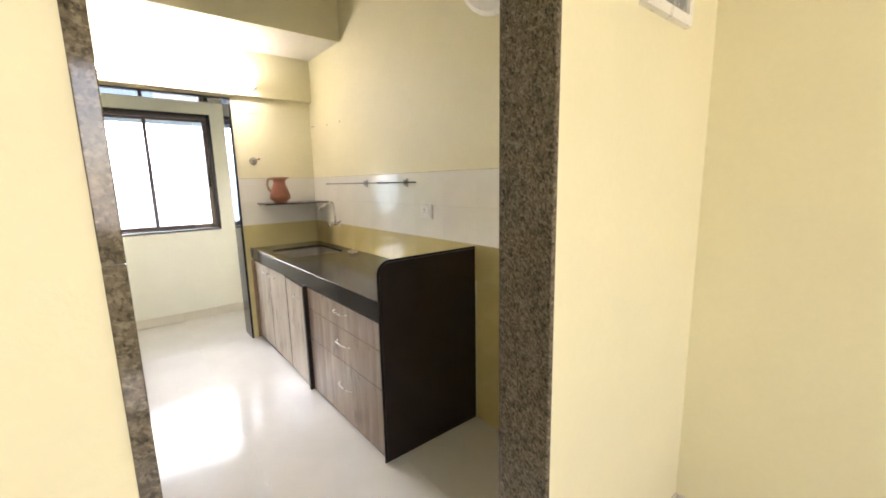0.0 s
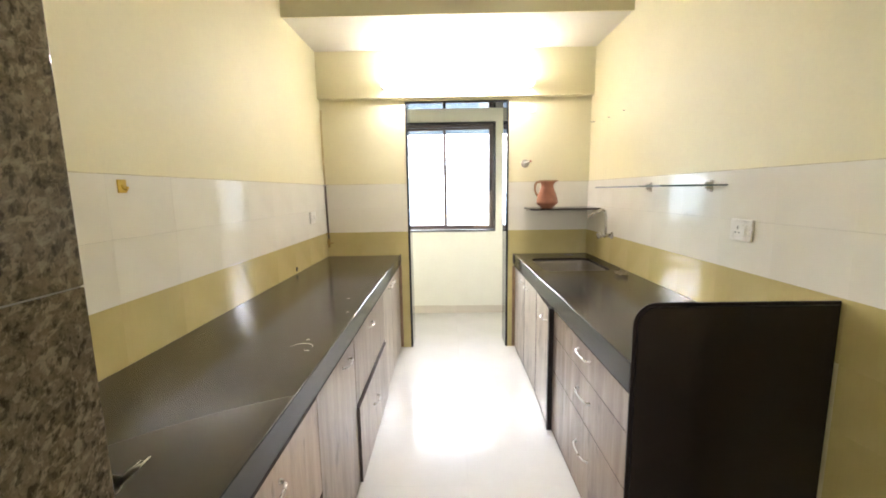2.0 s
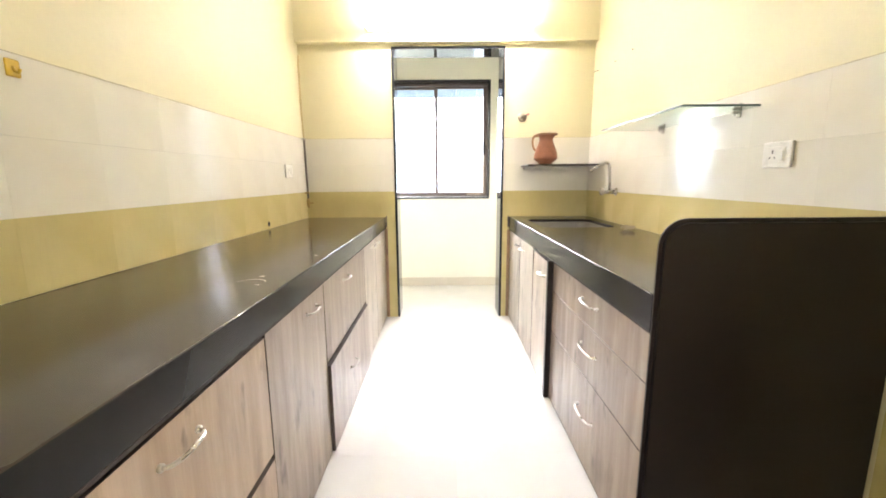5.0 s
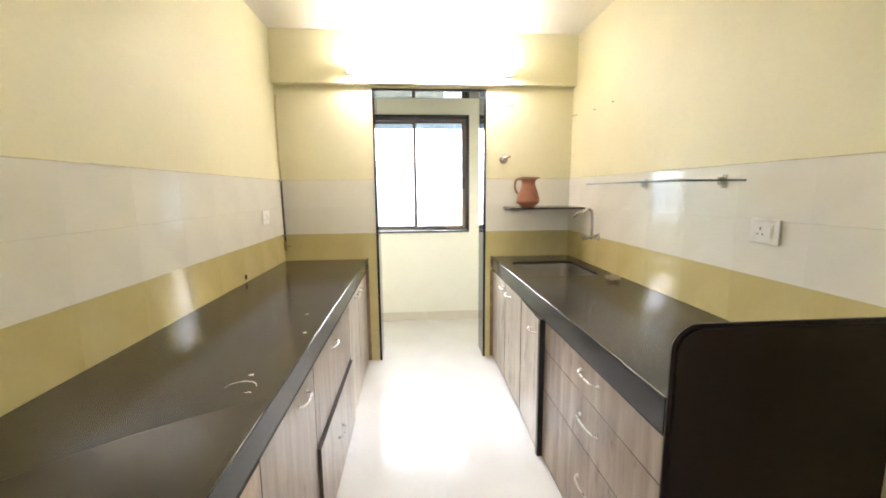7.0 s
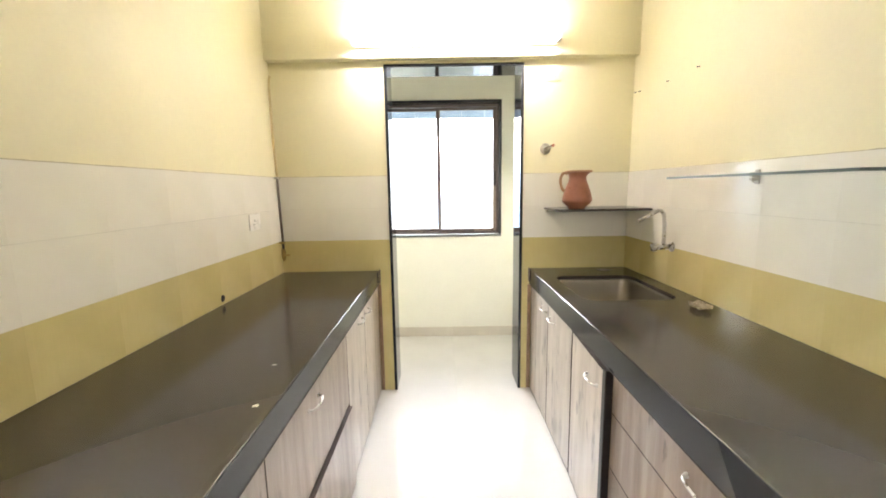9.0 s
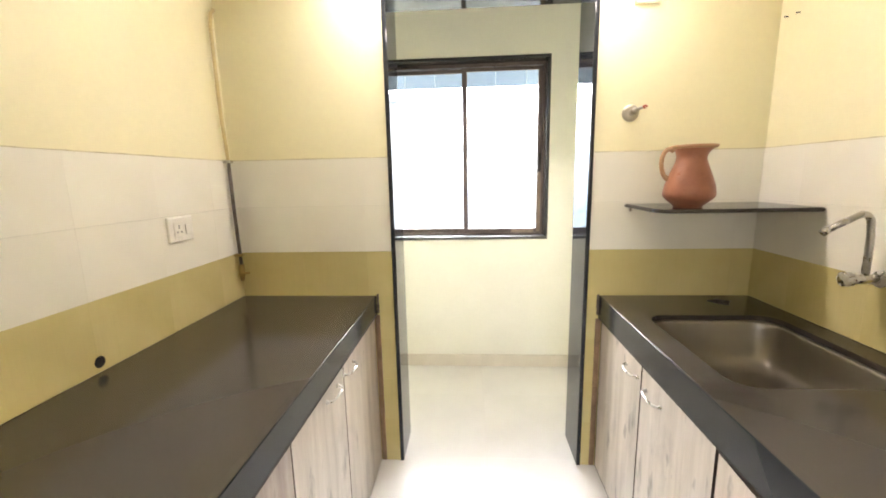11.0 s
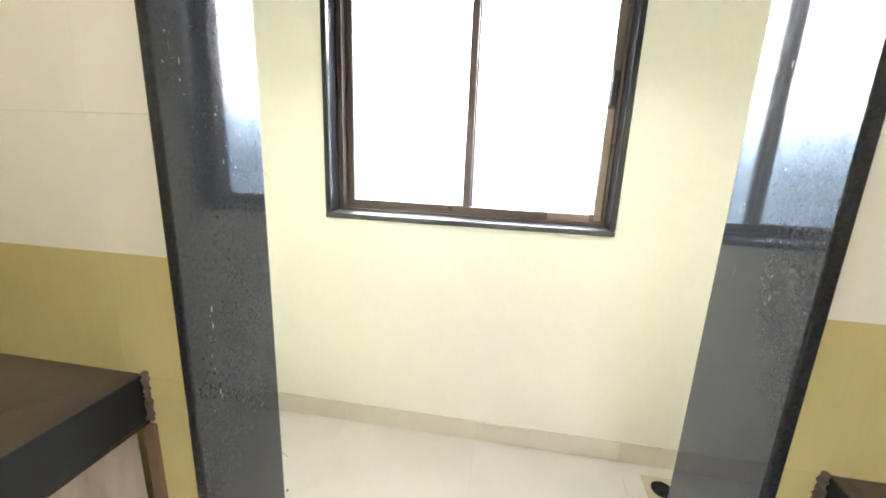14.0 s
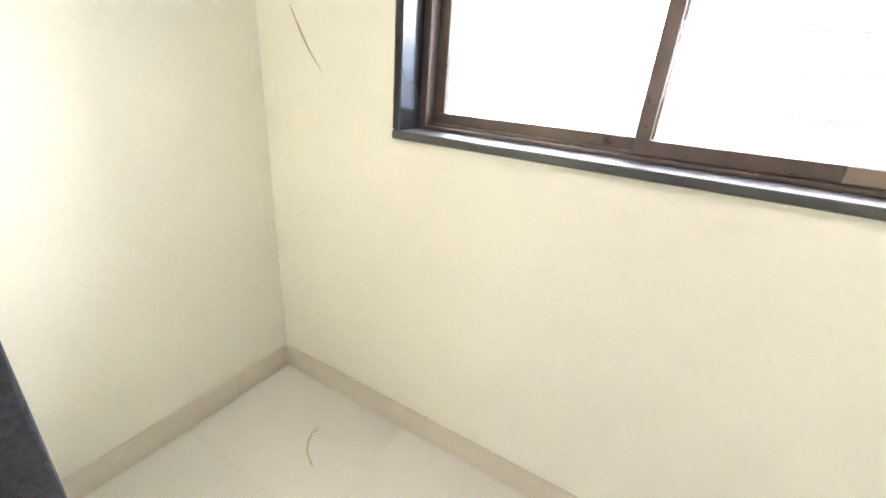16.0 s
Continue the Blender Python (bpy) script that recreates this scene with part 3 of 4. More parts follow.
RF = X_R + 0.012
c = right_cabinet(2.875, 3.742, "two-door sink cabinet in pale weathered grey wood laminate", 0.62)
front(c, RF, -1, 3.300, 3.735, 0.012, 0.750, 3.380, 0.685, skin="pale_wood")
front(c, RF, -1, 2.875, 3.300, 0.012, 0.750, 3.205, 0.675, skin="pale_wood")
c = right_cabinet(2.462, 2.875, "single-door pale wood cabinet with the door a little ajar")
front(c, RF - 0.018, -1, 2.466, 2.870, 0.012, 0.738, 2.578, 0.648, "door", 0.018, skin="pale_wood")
c = right_cabinet(1.462, 2.428, "three-drawer base cabinet in brown weathered wood laminate")
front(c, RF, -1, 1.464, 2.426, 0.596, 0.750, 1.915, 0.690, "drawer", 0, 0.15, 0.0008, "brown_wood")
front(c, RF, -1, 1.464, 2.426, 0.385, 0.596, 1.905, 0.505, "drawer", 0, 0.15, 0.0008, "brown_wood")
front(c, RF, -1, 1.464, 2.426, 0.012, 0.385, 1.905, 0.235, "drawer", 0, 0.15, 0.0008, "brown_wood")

M["filler"] = plain_mat("stained_plywood", (0.33, 0.205, 0.115), 0.55, 0, 0.4, 12, 0.0008)
tagged(part("filler_strip", box(X_R - 0.012, RF - 0.001, Y_FAR - 0.012, Y_FAR - 0.001, 0.004, 0.750, 0.002), M["filler"]), "brown stained plywood strip closing the cabinet to the wall", "filler strip", "filler strips")
tagged(part("filler_strip", box(X_L - 0.010, X_L + 0.014, Y_FAR - 0.012, Y_FAR - 0.001, 0.004, 0.766, 0.002), M["filler"]), "brown stained plywood strip closing the cabinet to the wall", "filler strip", "filler strips")

# rough cement packing where the counters meet the far wall
def cement(x, z0, z1, seed):
    bm = box(x - 0.004, x + 0.006, Y_FAR - 0.010, Y_FAR - 0.0005, z0, z1)
    rnd = random.Random(seed)
    bmesh.ops.subdivide_edges(bm, edges=[e for e in bm.edges if abs(e.verts[0].co.z - e.verts[1].co.z) > 0.05], cuts=21, use_grid_fill=True)
    for v in bm.verts:
        v.co += Vector((rnd.uniform(-0.003, 0.003), rnd.uniform(-0.003, 0.0), rnd.uniform(-0.0015, 0.0015)))
    tagged(part("cement_patch", bm, M["cement"]), "rough cement packing at the end of the counter", "cement patch", "cement at the counter ends")


cement(-0.199, 0.775, 0.868, 3)
cement(X_R - 0.006, 0.77, 0.866, 5)

# stone slabs
tagged(part("support_slab", box(X_R - 0.014, XR - 0.2, 2.430, 2.460, 0.0, 0.752, 0.003), M["panel"]), "thin dark granite upright between the cabinets", "stone slab")


def apron(t, x, out, y0, y1, z0):
    """Front board of a counter, its upper front edge rounded over. x: outer face; out: +1 or -1."""
    a, b = sorted((x, x - out * 0.020))
    bm = box(a, b, y0, y1, z0, COUNTER)
    edge = [e for e in bm.edges if all(abs(v.co.x - x) < 1e-5 and abs(v.co.z - COUNTER) < 1e-5 for v in e.verts)]
    bmesh.ops.bevel(bm, geom=edge, offset=0.0045, segments=4, affect="EDGES", profile=0.5)
    bm.normal_update()
    # Top faces take the counter colour, the others the reflection-tinted one.
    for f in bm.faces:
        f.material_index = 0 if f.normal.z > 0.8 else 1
    return part("apron", local(bm, t), [M["counter"], M["apron"]], t, "granite apron tinted blue-black for its reflections, with a rounded upper edge")


def left_counter():
    t = thing("long_countertop", (-0.5, 2.15, COUNTER), "long polished black granite countertop with a deep front apron", "countertop")
    y0, y1 = 0.569, Y_FAR - 0.004
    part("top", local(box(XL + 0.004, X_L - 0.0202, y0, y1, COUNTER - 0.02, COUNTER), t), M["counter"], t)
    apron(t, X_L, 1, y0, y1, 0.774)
    # Strip coloured dark to stand for the shade under the apron.
    part("reveal", local(box(X_L - 0.012, X_L + 0.001, y0, y1, 0.7665, 0.7735), t), M["reveal"], t, "dark strip painted as the shade under the apron")


left_counter()


def rounded_rect(x0, x1, y0, y1, r, n=6):
    pts = []
    for cx, cy, a0 in ((x1 - r, y1 - r, 0), (x0 + r, y1 - r, 90), (x0 + r, y0 + r, 180), (x1 - r, y0 + r, 270)):
        for k in range(n + 1):
            a = radians(a0 + 90 * k / n)
            pts.append((cx + r * math.cos(a), cy + r * math.sin(a)))
    return pts


SX0, SX1, SY0, SY1 = 0.905, 1.368, 2.945, 3.488


def right_counter():
    t = thing("sink_countertop", (1.14, 2.6, COUNTER), "polished black granite countertop with a sink cut-out and front apron", "countertop")
    y0, y1 = 1.459, Y_FAR - 0.004
    outer = [(X_R + 0.0202, y0), (XR - 0.004, y0), (XR - 0.004, y1), (X_R + 0.0202, y1)]
    hole = rounded_rect(SX0, SX1, SY0, SY1, 0.07)
    bm = bmesh.new()
    for z in (COUNTER, COUNTER - 0.02):
        es = []
        for loop in (outer, hole):
            vs = [bm.verts.new((x, y, z)) for x, y in loop]
            es += [bm.edges.new((vs[k], vs[(k + 1) % len(vs)])) for k in range(len(vs))]
        bmesh.ops.triangle_fill(bm, edges=es, use_beauty=True)
    bm.verts.ensure_lookup_table()
    n = len(outer) + len(hole)
    for start, cnt in ((0, len(outer)), (len(outer), len(hole))):
        for k in range(cnt):
            a, b = start + k, start + (k + 1) % cnt
            bm.faces.new((bm.verts[a], bm.verts[b], bm.verts[n + b], bm.verts[n + a]))
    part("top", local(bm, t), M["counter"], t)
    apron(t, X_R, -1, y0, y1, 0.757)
    part("reveal", local(box(X_R + 0.001, X_R + 0.012, y0, y1, 0.7505, 0.7565), t), M["reveal"], t, "dark strip painted as the shade under the apron")



right_counter()


def end_panel():
    r, x0, x1, top = 0.072, X_R - 0.004, XR - 0.006, 1.062
    prof = [(x0, 0.0), (x1, 0.0), (x1, top)] + [(x0 + r - r * math.sin(radians(a)), top - r + r * math.cos(radians(a))) for a in range(0, 91, 9)]
    bm = bmesh.new()
    f = bm.faces.new([bm.verts.new((x, 1.430, z)) for x, z in prof])
    ex = bmesh.ops.extrude_face_region(bm, geom=[f])
    bmesh.ops.translate(bm, vec=(0, 0.028, 0), verts=[g for g in ex["geom"] if isinstance(g, bmesh.types.BMVert)])
    bmesh.ops.bevel(bm, geom=[e for e in bm.edges if abs(e.verts[0].co.y - e.verts[1].co.y) < 1e-4], offset=0.011, segments=4, affect="EDGES")
    tagged(part("end_panel", bm, M["panel"]), "dark granite end panel with a rounded upper corner", "stone panel")


end_panel()


def sink():
    s = thing("kitchen_sink", ((SX0 + SX1) / 2, (SY0 + SY1) / 2, COUNTER - 0.2), "stainless steel sink bowl set below the granite", "sink")
    bm = bmesh.new()
    spec = [(-0.014, 0.8385, 0.08), (0.003, 0.8385, 0.07), (0.007, 0.8360, 0.07), (0.009, 0.828, 0.07), (0.011, 0.80, 0.07), (0.016, 0.70, 0.07), (0.040, 0.672, 0.06), (0.075, 0.664, 0.05)]
    rings = []
    for inset, z, r in spec:
        rings.append([bm.verts.new((x, y, z)) for x, y in rounded_rect(SX0 + inset, SX1 - inset, SY0 + inset, SY1 - inset, r)])
    for a, b in zip(rings, rings[1:]):
        for k in range(len(a)):
            bm.faces.new((a[k], a[(k + 1) % len(a)], b[(k + 1) % len(a)], b[k]))
    bm.faces.new(rings[-1])
    bowl = part("bowl", local(bm, s), M["steel"], s, smooth=True)
    cx, cy = (SX0 + SX1) / 2, (SY0 + SY1) / 2
    part("drain", local(lathe([(0.0, 0.666), (0.045, 0.666), (0.05, 0.668), (0.03, 0.6675), (0.0, 0.667)][1:], 24, (cx, cy, 0)), s), M["chrome"], s, smooth=True)


sink()


def wall_shelf():
    t = thing("corner_shelf", (1.18, 3.58, 1.25), "thin dark granite corner shelf with a rounded free corner", "shelf")
    x0, x1, y0, y1, r = 0.900, XR - 0.007, 3.420, Y_FAR - 0.008, 0.06
    pts = [(x1, y1), (x0, y1)] + [(x0 + r - r * math.cos(radians(a)), y0 + r - r * math.sin(radians(a))) for a in range(0, 91, 10)] + [(x1, y0)]
    bm = bmesh.new()
    f = bm.faces.new([bm.verts.new((x, y, 1.256)) for x, y in pts])
    ex = bmesh.ops.extrude_face_region(bm, geom=[f])
    bmesh.ops.translate(bm, vec=(0, 0, 0.014), verts=[g for g in ex["geom"] if isinstance(g, bmesh.types.BMVert)])
    bmesh.ops.bevel(bm, geom=[e for e in bm.edges if abs(e.verts[0].co.z - e.verts[1].co.z) < 1e-4], offset=0.004, segments=3, affect="EDGES")
    part("slab", local(bm, t), M["counter"], t)
    part("pin", local(sweep([(0.925, 3.742, 1.256), (0.925, 3.742, 1.238)], 0.005, 8), t), M["bare"], t)


wall_shelf()


def jug():
    c = Vector((1.040, 3.512, 1.2705))
    j = thing("terracotta_jug", c, "unglazed terracotta jug with a loop handle, on the corner shelf", "jug")
    prof = [(0.0500, 0.0), (0.0515, 0.006), (0.058, 0.012), (0.076, 0.026), (0.0885, 0.038), (0.0920, 0.047), (0.0912, 0.058), (0.0865, 0.082), (0.0785, 0.106), (0.0690, 0.130), (0.0595, 0.152), (0.0535, 0.170), (0.0520, 0.182), (0.0545, 0.194), (0.0600, 0.206), (0.0640, 0.214), (0.0650, 0.219)]
    prof = [(r * 0.94, z) for r, z in prof]
    inner = [(0.0595, 0.2195), (0.054, 0.206), (0.047, 0.182), (0.054, 0.152), (0.072, 0.106), (0.084, 0.055), (0.050, 0.016), (0.004, 0.013)]
    turn = Matrix.Rotation(radians(-12), 4, "Z")
    bm = lathe(prof + inner, 48, (0, 0, 0), spout=0.190)
    bmesh.ops.transform(bm, matrix=turn, verts=bm.verts[:])
    body = part("body", bm, M["clay"], j, smooth=True)
    bm = lathe([(0.0570, 0.2130), (0.0575, 0.2205), (0.0600, 0.2240), (0.0645, 0.2245), (0.0675, 0.2220), (0.0680, 0.2175), (0.0655, 0.2130), (0.0620, 0.2110)], 48, (0, 0, 0), spout=0.190)
    bmesh.ops.transform(bm, matrix=turn, verts=bm.verts[:])
    part("rim", bm, M["dusty_clay"], body, "pale dusty rim", smooth=True)
    pts = [(-0.058, 0, 0.205), (-0.068, 0, 0.213), (-0.080, 0, 0.211), (-0.091, 0, 0.199), (-0.097, 0, 0.180), (-0.098, 0, 0.160), (-0.095, 0, 0.140), (-0.088, 0, 0.120), (-0.079, 0, 0.108), (-0.070, 0, 0.104)]
    bm = sweep(pts, [0.0105, 0.0100, 0.0092, 0.0086, 0.0082, 0.0080, 0.0080, 0.0084, 0.0094, 0.0105], 12)
    bmesh.ops.transform(bm, matrix=turn, verts=bm.verts[:])
    part("handle", bm, M["dusty_clay"], j, "loop handle dusted pale", smooth=True)


jug()


def glass_shelf():
    g = thing("glass_shelf", (1.39, 2.4, 1.41), "clear glass wall shelf on two chrome brackets", "shelf")
    x0, x1, y0, y1, z0, z1 = 1.160, XR - 0.006, 2.000, 2.765, 1.424, 1.432
    pane = part("pane", local(box(x0, x1, y0, y1, z0, z1, 0.001, 1), g), M["green_glass"], g)
    pane.visible_shadow = False
    part("polished_edge", local(box(x0 - 0.0025, x0 - 0.0005, y0, y1, z0, z1), g), M["glass_edge"], g, "dull green polished edge")
    part("polished_edge", local(box(x0 - 0.0025, x1, y0 - 0.0025, y0 - 0.0005, z0, z1), g), M["glass_edge"], g)
    part("polished_edge", local(box(x0 - 0.0025, x1, y1 + 0.0005, y1 + 0.0025, z0, z1), g), M["glass_edge"], g)
    for y in (2.104, 2.662):
        br = part("bracket", local(box(x1 - 0.030, x1, y - 0.007, y + 0.007, z0 - 0.012, z0 - 0.0005, 0.003), g), M["dull_steel"], g)
        part("clamp", local(box(x1 - 0.030, x1, y - 0.007, y + 0.007, z1 + 0.0005, z1 + 0.012, 0.003), g), M["dull_steel"], br)
        part("backplate", local(box(x1 - 0.005, x1 + 0.001, y - 0.011, y + 0.011, z0 - 0.026, z1 + 0.022, 0.002), g), M["dull_steel"], br)
        part("screw", local(sweep([(x1 - 0.018, y, z0 - 0.012), (x1 - 0.018, y, z0 - 0.021)], [0.0045, 0.0035], 10), g), M["chrome"], br)


glass_shelf()


def socket(name, x, out, y0, y1, z0, z1, label):
    """A rounded plate with a raised module in its middle: three pin holes and, towards the larger free side, a small rocker."""
    s = thing(name, (x, (y0 + y1) / 2, (z0 + z1) / 2), label, "socket")
    X = lambda d0, d1: sorted((x + out * d0, x + out * d1))
    my, zc, w, h = (y0 + y1) / 2, (z0 + z1) / 2, y1 - y0, z1 - z0
    part("plate", local(box(*X(0.0, 0.011), y0, y1, z0, z1, 0.0045, 3), s), M["plastic"], s)
    part("module", local(box(*X(0.0112, 0.0134), my - w * 0.31, my + w * 0.31, zc - h * 0.30, zc + h * 0.30, 0.0010), s), M["plastic"], s)
    sy = my + out * w * 0.20
    part("switch", local(box(*X(0.0136, 0.0175), sy - 0.010, sy + 0.010, zc - h * 0.22, zc + h * 0.16, 0.0015), s), M["plastic"], s)
    yc = my - out * w * 0.11
    for dy, dz, r in ((0.0, 0.013, 0.0036), (0.0, 0.006, 0.0030), (-0.0105, -0.010, 0.0032), (0.0105, -0.010, 0.0032)):
        part("pin_hole", local(sweep([(x + out * 0.0132, yc + dy, zc + dz), (x + out * 0.0138, yc + dy, zc + dz)], r, 10), s), M["hole"], s)


socket("wall_socket", XR - 0.004, -1, 1.826, 1.949, 1.195, 1.286, "white plastic switch and socket plate on the tiles")
socket("wall_socket", XL + 0.004, 1, 3.313, 3.440, 1.183, 1.276, "white plastic switch and socket plate on the tiles")


def small_plate():
    s = thing("wall_socket", (0.944, Y_FAR, 2.090), "small cream socket plate high on the painted wall", "socket")
    part("plate", local(box(0.894, 0.993, Y_FAR - 0.012, Y_FAR, 2.058, 2.122, 0.004), s), M["cream_plastic"], s)
    for dx, dz in ((0, 0.014), (-0.010, -0.006), (0.010, -0.006)):
        part("pin_hole", local(sweep([(0.944 + dx, Y_FAR - 0.0115, 2.090 + dz), (0.944 + dx, Y_FAR - 0.0125, 2.090 + dz)], 0.003, 10), s), M["hole"], s)


small_plate()


def tap():
    y, x = 3.205, XR - 0.004
    t = thing("sink_tap", (x, y, 1.072), "chrome wall-mounted swan-neck tap with a round knob", "tap")
    part("flange", local(sweep([(x, y, 1.074), (x - 0.006, y, 1.074), (x - 0.012, y, 1.074)], [0.027, 0.026, 0.016], 20), t), M["chrome"], t, smooth=True)
    part("body", local(sweep([(x - 0.011, y, 1.074), (x - 0.050, y, 1.074), (x - 0.084, y, 1.074)], [0.013, 0.016, 0.013], 16), t), M["chrome"], t, smooth=True)
    part("knob", local(sweep([(x - 0.084, y, 1.074), (x - 0.088, y, 1.074), (x - 0.108, y, 1.074), (x - 0.112, y, 1.074)], [0.014, 0.023, 0.023, 0.015], 8), t), M["chrome"], t, smooth=True)
    px = x - 0.048
    pts = [(px, y, 1.085), (px, y, 1.14), (px - 0.002, y, 1.20), (px - 0.006, y, 1.235)]
    for k in range(1, 8):
        a = radians(120 * k / 7)
        pts.append((px - 0.032 + 0.026 * math.cos(a), y, 1.238 + 0.030 * math.sin(a)))
    pts += [(px - 0.085, y, 1.2435), (px - 0.125, y, 1.2225)]
    part("spout", local(sweep(pts, 0.0098, 12), t), M["chrome"], t, smooth=True)
    part("aerator", local(sweep([(px - 0.122, y, 1.2245), (px - 0.137, y, 1.214)], 0.0112, 12), t), M["chrome"], t, smooth=True)


tap()


def valve():
    v = thing("wall_valve", (0.905, Y_FAR, 1.645), "capped tarnished water outlet with red thread on the painted wall", "valve")
    part("flange", local(sweep([(0.905, Y_FAR, 1.645), (0.905, Y_FAR - 0.004, 1.645), (0.905, Y_FAR - 0.010, 1.645)], [0.035, 0.034, 0.018], 24), v), M["dull_steel"], v, smooth=True)
    part("stub", local(sweep([(0.905, Y_FAR - 0.010, 1.645), (0.908, Y_FAR - 0.05, 1.648)], 0.013, 14), v), M["dull_steel"], v, smooth=True)
    part("spindle", local(sweep([(0.908, Y_FAR - 0.045, 1.650), (0.932, Y_FAR - 0.052, 1.660)], 0.007, 10), v), M["dull_steel"], v, smooth=True)
    part("thread", local(sweep([(0.930, Y_FAR - 0.052, 1.660), (0.942, Y_FAR - 0.056, 1.667), (0.950, Y_FAR - 0.055, 1.660)], 0.0035, 6), v), M["red"], v)
    part("thread", local(sweep([(0.934, Y_FAR - 0.052, 1.662), (0.945, Y_FAR - 0.050, 1.655)], 0.0035, 6), v), M["red"], v)


valve()


def gas_pipe():
    g = thing("gas_pipe", (-0.828, 3.71, 1.0), "slim gas pipe in the corner ending in a brass cock", "pipe")
    x = -0.826
    part("upper_pipe", local(sweep([(x - 0.015, 3.745, 2.115), (x - 0.008, 3.738, 2.11), (x, 3.700, 2.085), (x, 3.690, 2.03), (x, 3.692, 1.70), (x + 0.002, 3.706, 1.49)], 0.0075, 10), g), M["creampipe"], g, "cream painted pipe", True)
    part("hose", local(sweep([(x + 0.002, 3.706, 1.485), (x + 0.003, 3.708, 1.25), (x + 0.006, 3.712, 1.02)], 0.0078, 12), g), M["hose"], g, "brown-black covered pipe", True)
    part("clip", local(box(x - 0.02, x + 0.016, 3.695, 3.722, 1.478, 1.492, 0.003), g), M["chrome"], g)
    part("clip", local(box(x - 0.02, x + 0.018, 3.698, 3.726, 1.060, 1.072, 0.003), g), M["brass"], g)
    part("cock", local(sweep([(x + 0.006, 3.712, 1.022), (x + 0.006, 3.712, 1.0), (x + 0.006, 3.711, 0.975), (x + 0.006, 3.711, 0.945)], [0.011, 0.013, 0.013, 0.008], 12), g), M["brass"], g, smooth=True)
    part("lever", local(box(x + 0.010, x + 0.050, 3.695, 3.703, 0.978, 0.990, 0.003), g), M["brass"], g)


gas_pipe()


def tube_light():
    t = thing("tube_light", (0.325, 3.690, 2.265), "lit fluorescent tube on a white batten fixed to the beam", "tube light")
    part("batten", local(box(-0.29, 0.94, 3.650, 3.690, 2.252, 2.297, 0.006), t), M["plastic"], t)
    for x in (-0.285, 0.935):
        part("holder", local(box(x - 0.010, x + 0.010, 3.562, 3.651, 2.250, 2.292, 0.004), t), M["plastic"], t)
    part("tube", local(sweep([(-0.275, 3.578, 2.270), (0.925, 3.578, 2.270)], 0.013, 14), t), M["tube"], t, "glowing tube", True)


tube_light()
tagged(part("ceiling_hook", sweep([(0.22, 3.690, 2.40), (0.22, 3.674, 2.40), (0.22, 3.667, 2.39), (0.22, 3.667, 2.37)], 0.004, 8), M["chrome"]), "small metal hook on the beam above the tube", "hook")

tagged(part("ceiling_hook", sweep([(1.232, 2.965, TOP), (1.232, 2.965, TOP - 0.030), (1.226, 2.965, TOP - 0.042), (1.216, 2.965, TOP - 0.040)], [0.010, 0.008, 0.006, 0.005], 8), M["pipe"]), "small dark hook in the high kitchen ceiling", "hook")


def yellow_hook():
    h = thing("adhesive_hook", (XL + 0.004, 1.542, 1.436), "small yellow plastic adhesive hook on the tiles", "hook")
    part("pad", local(box(XL + 0.004, XL + 0.008, 1.520, 1.556, 1.430, 1.474, 0.004), h), M["yellowplastic"], h)
    part("prong", local(sweep([(XL + 0.007, 1.538, 1.456), (XL + 0.012, 1.538, 1.444), (XL + 0.022, 1.538, 1.440), (XL + 0.026, 1.538, 1.450)], 0.004, 8), h), M["yellowplastic"], h, smooth=True)


yellow_hook()
tagged(part("drain_hole", sweep([(XL + 0.0045, 2.989, 0.890), (XL + 0.006, 2.989, 0.890)], [0.019, 0.015], 18), M["hole"]), "dark round pipe hole in the ochre tiles", "hole")


def scrubber():
    bm = bmesh.new()
    rnd = random.Random(4)
    for k in range(55):
        c = Vector((1.355 + rnd.uniform(-0.024, 0.024), 2.79 + rnd.uniform(-0.042, 0.042), 0.874 + rnd.uniform(-0.004, 0.010)))
        ph = rnd.uniform(0, 6.3)
        rr = rnd.uniform(0.005, 0.013)
        tilt = rnd.uniform(-0.5, 0.5)
        pts = [c + Vector((rr * math.cos(ph + a), rr * math.sin(ph + a), max(-0.011, 0.5 * rr * math.sin(tilt + a * 1.3)))) for a in [0.55 * i for i in range(11)]]
        add_sweep(bm, pts, 0.0016, 4)
    tagged(part("scrubber", bm, M["wool"]), "crumpled steel wool scrubber lying on the granite", "scrubber")


scrubber()


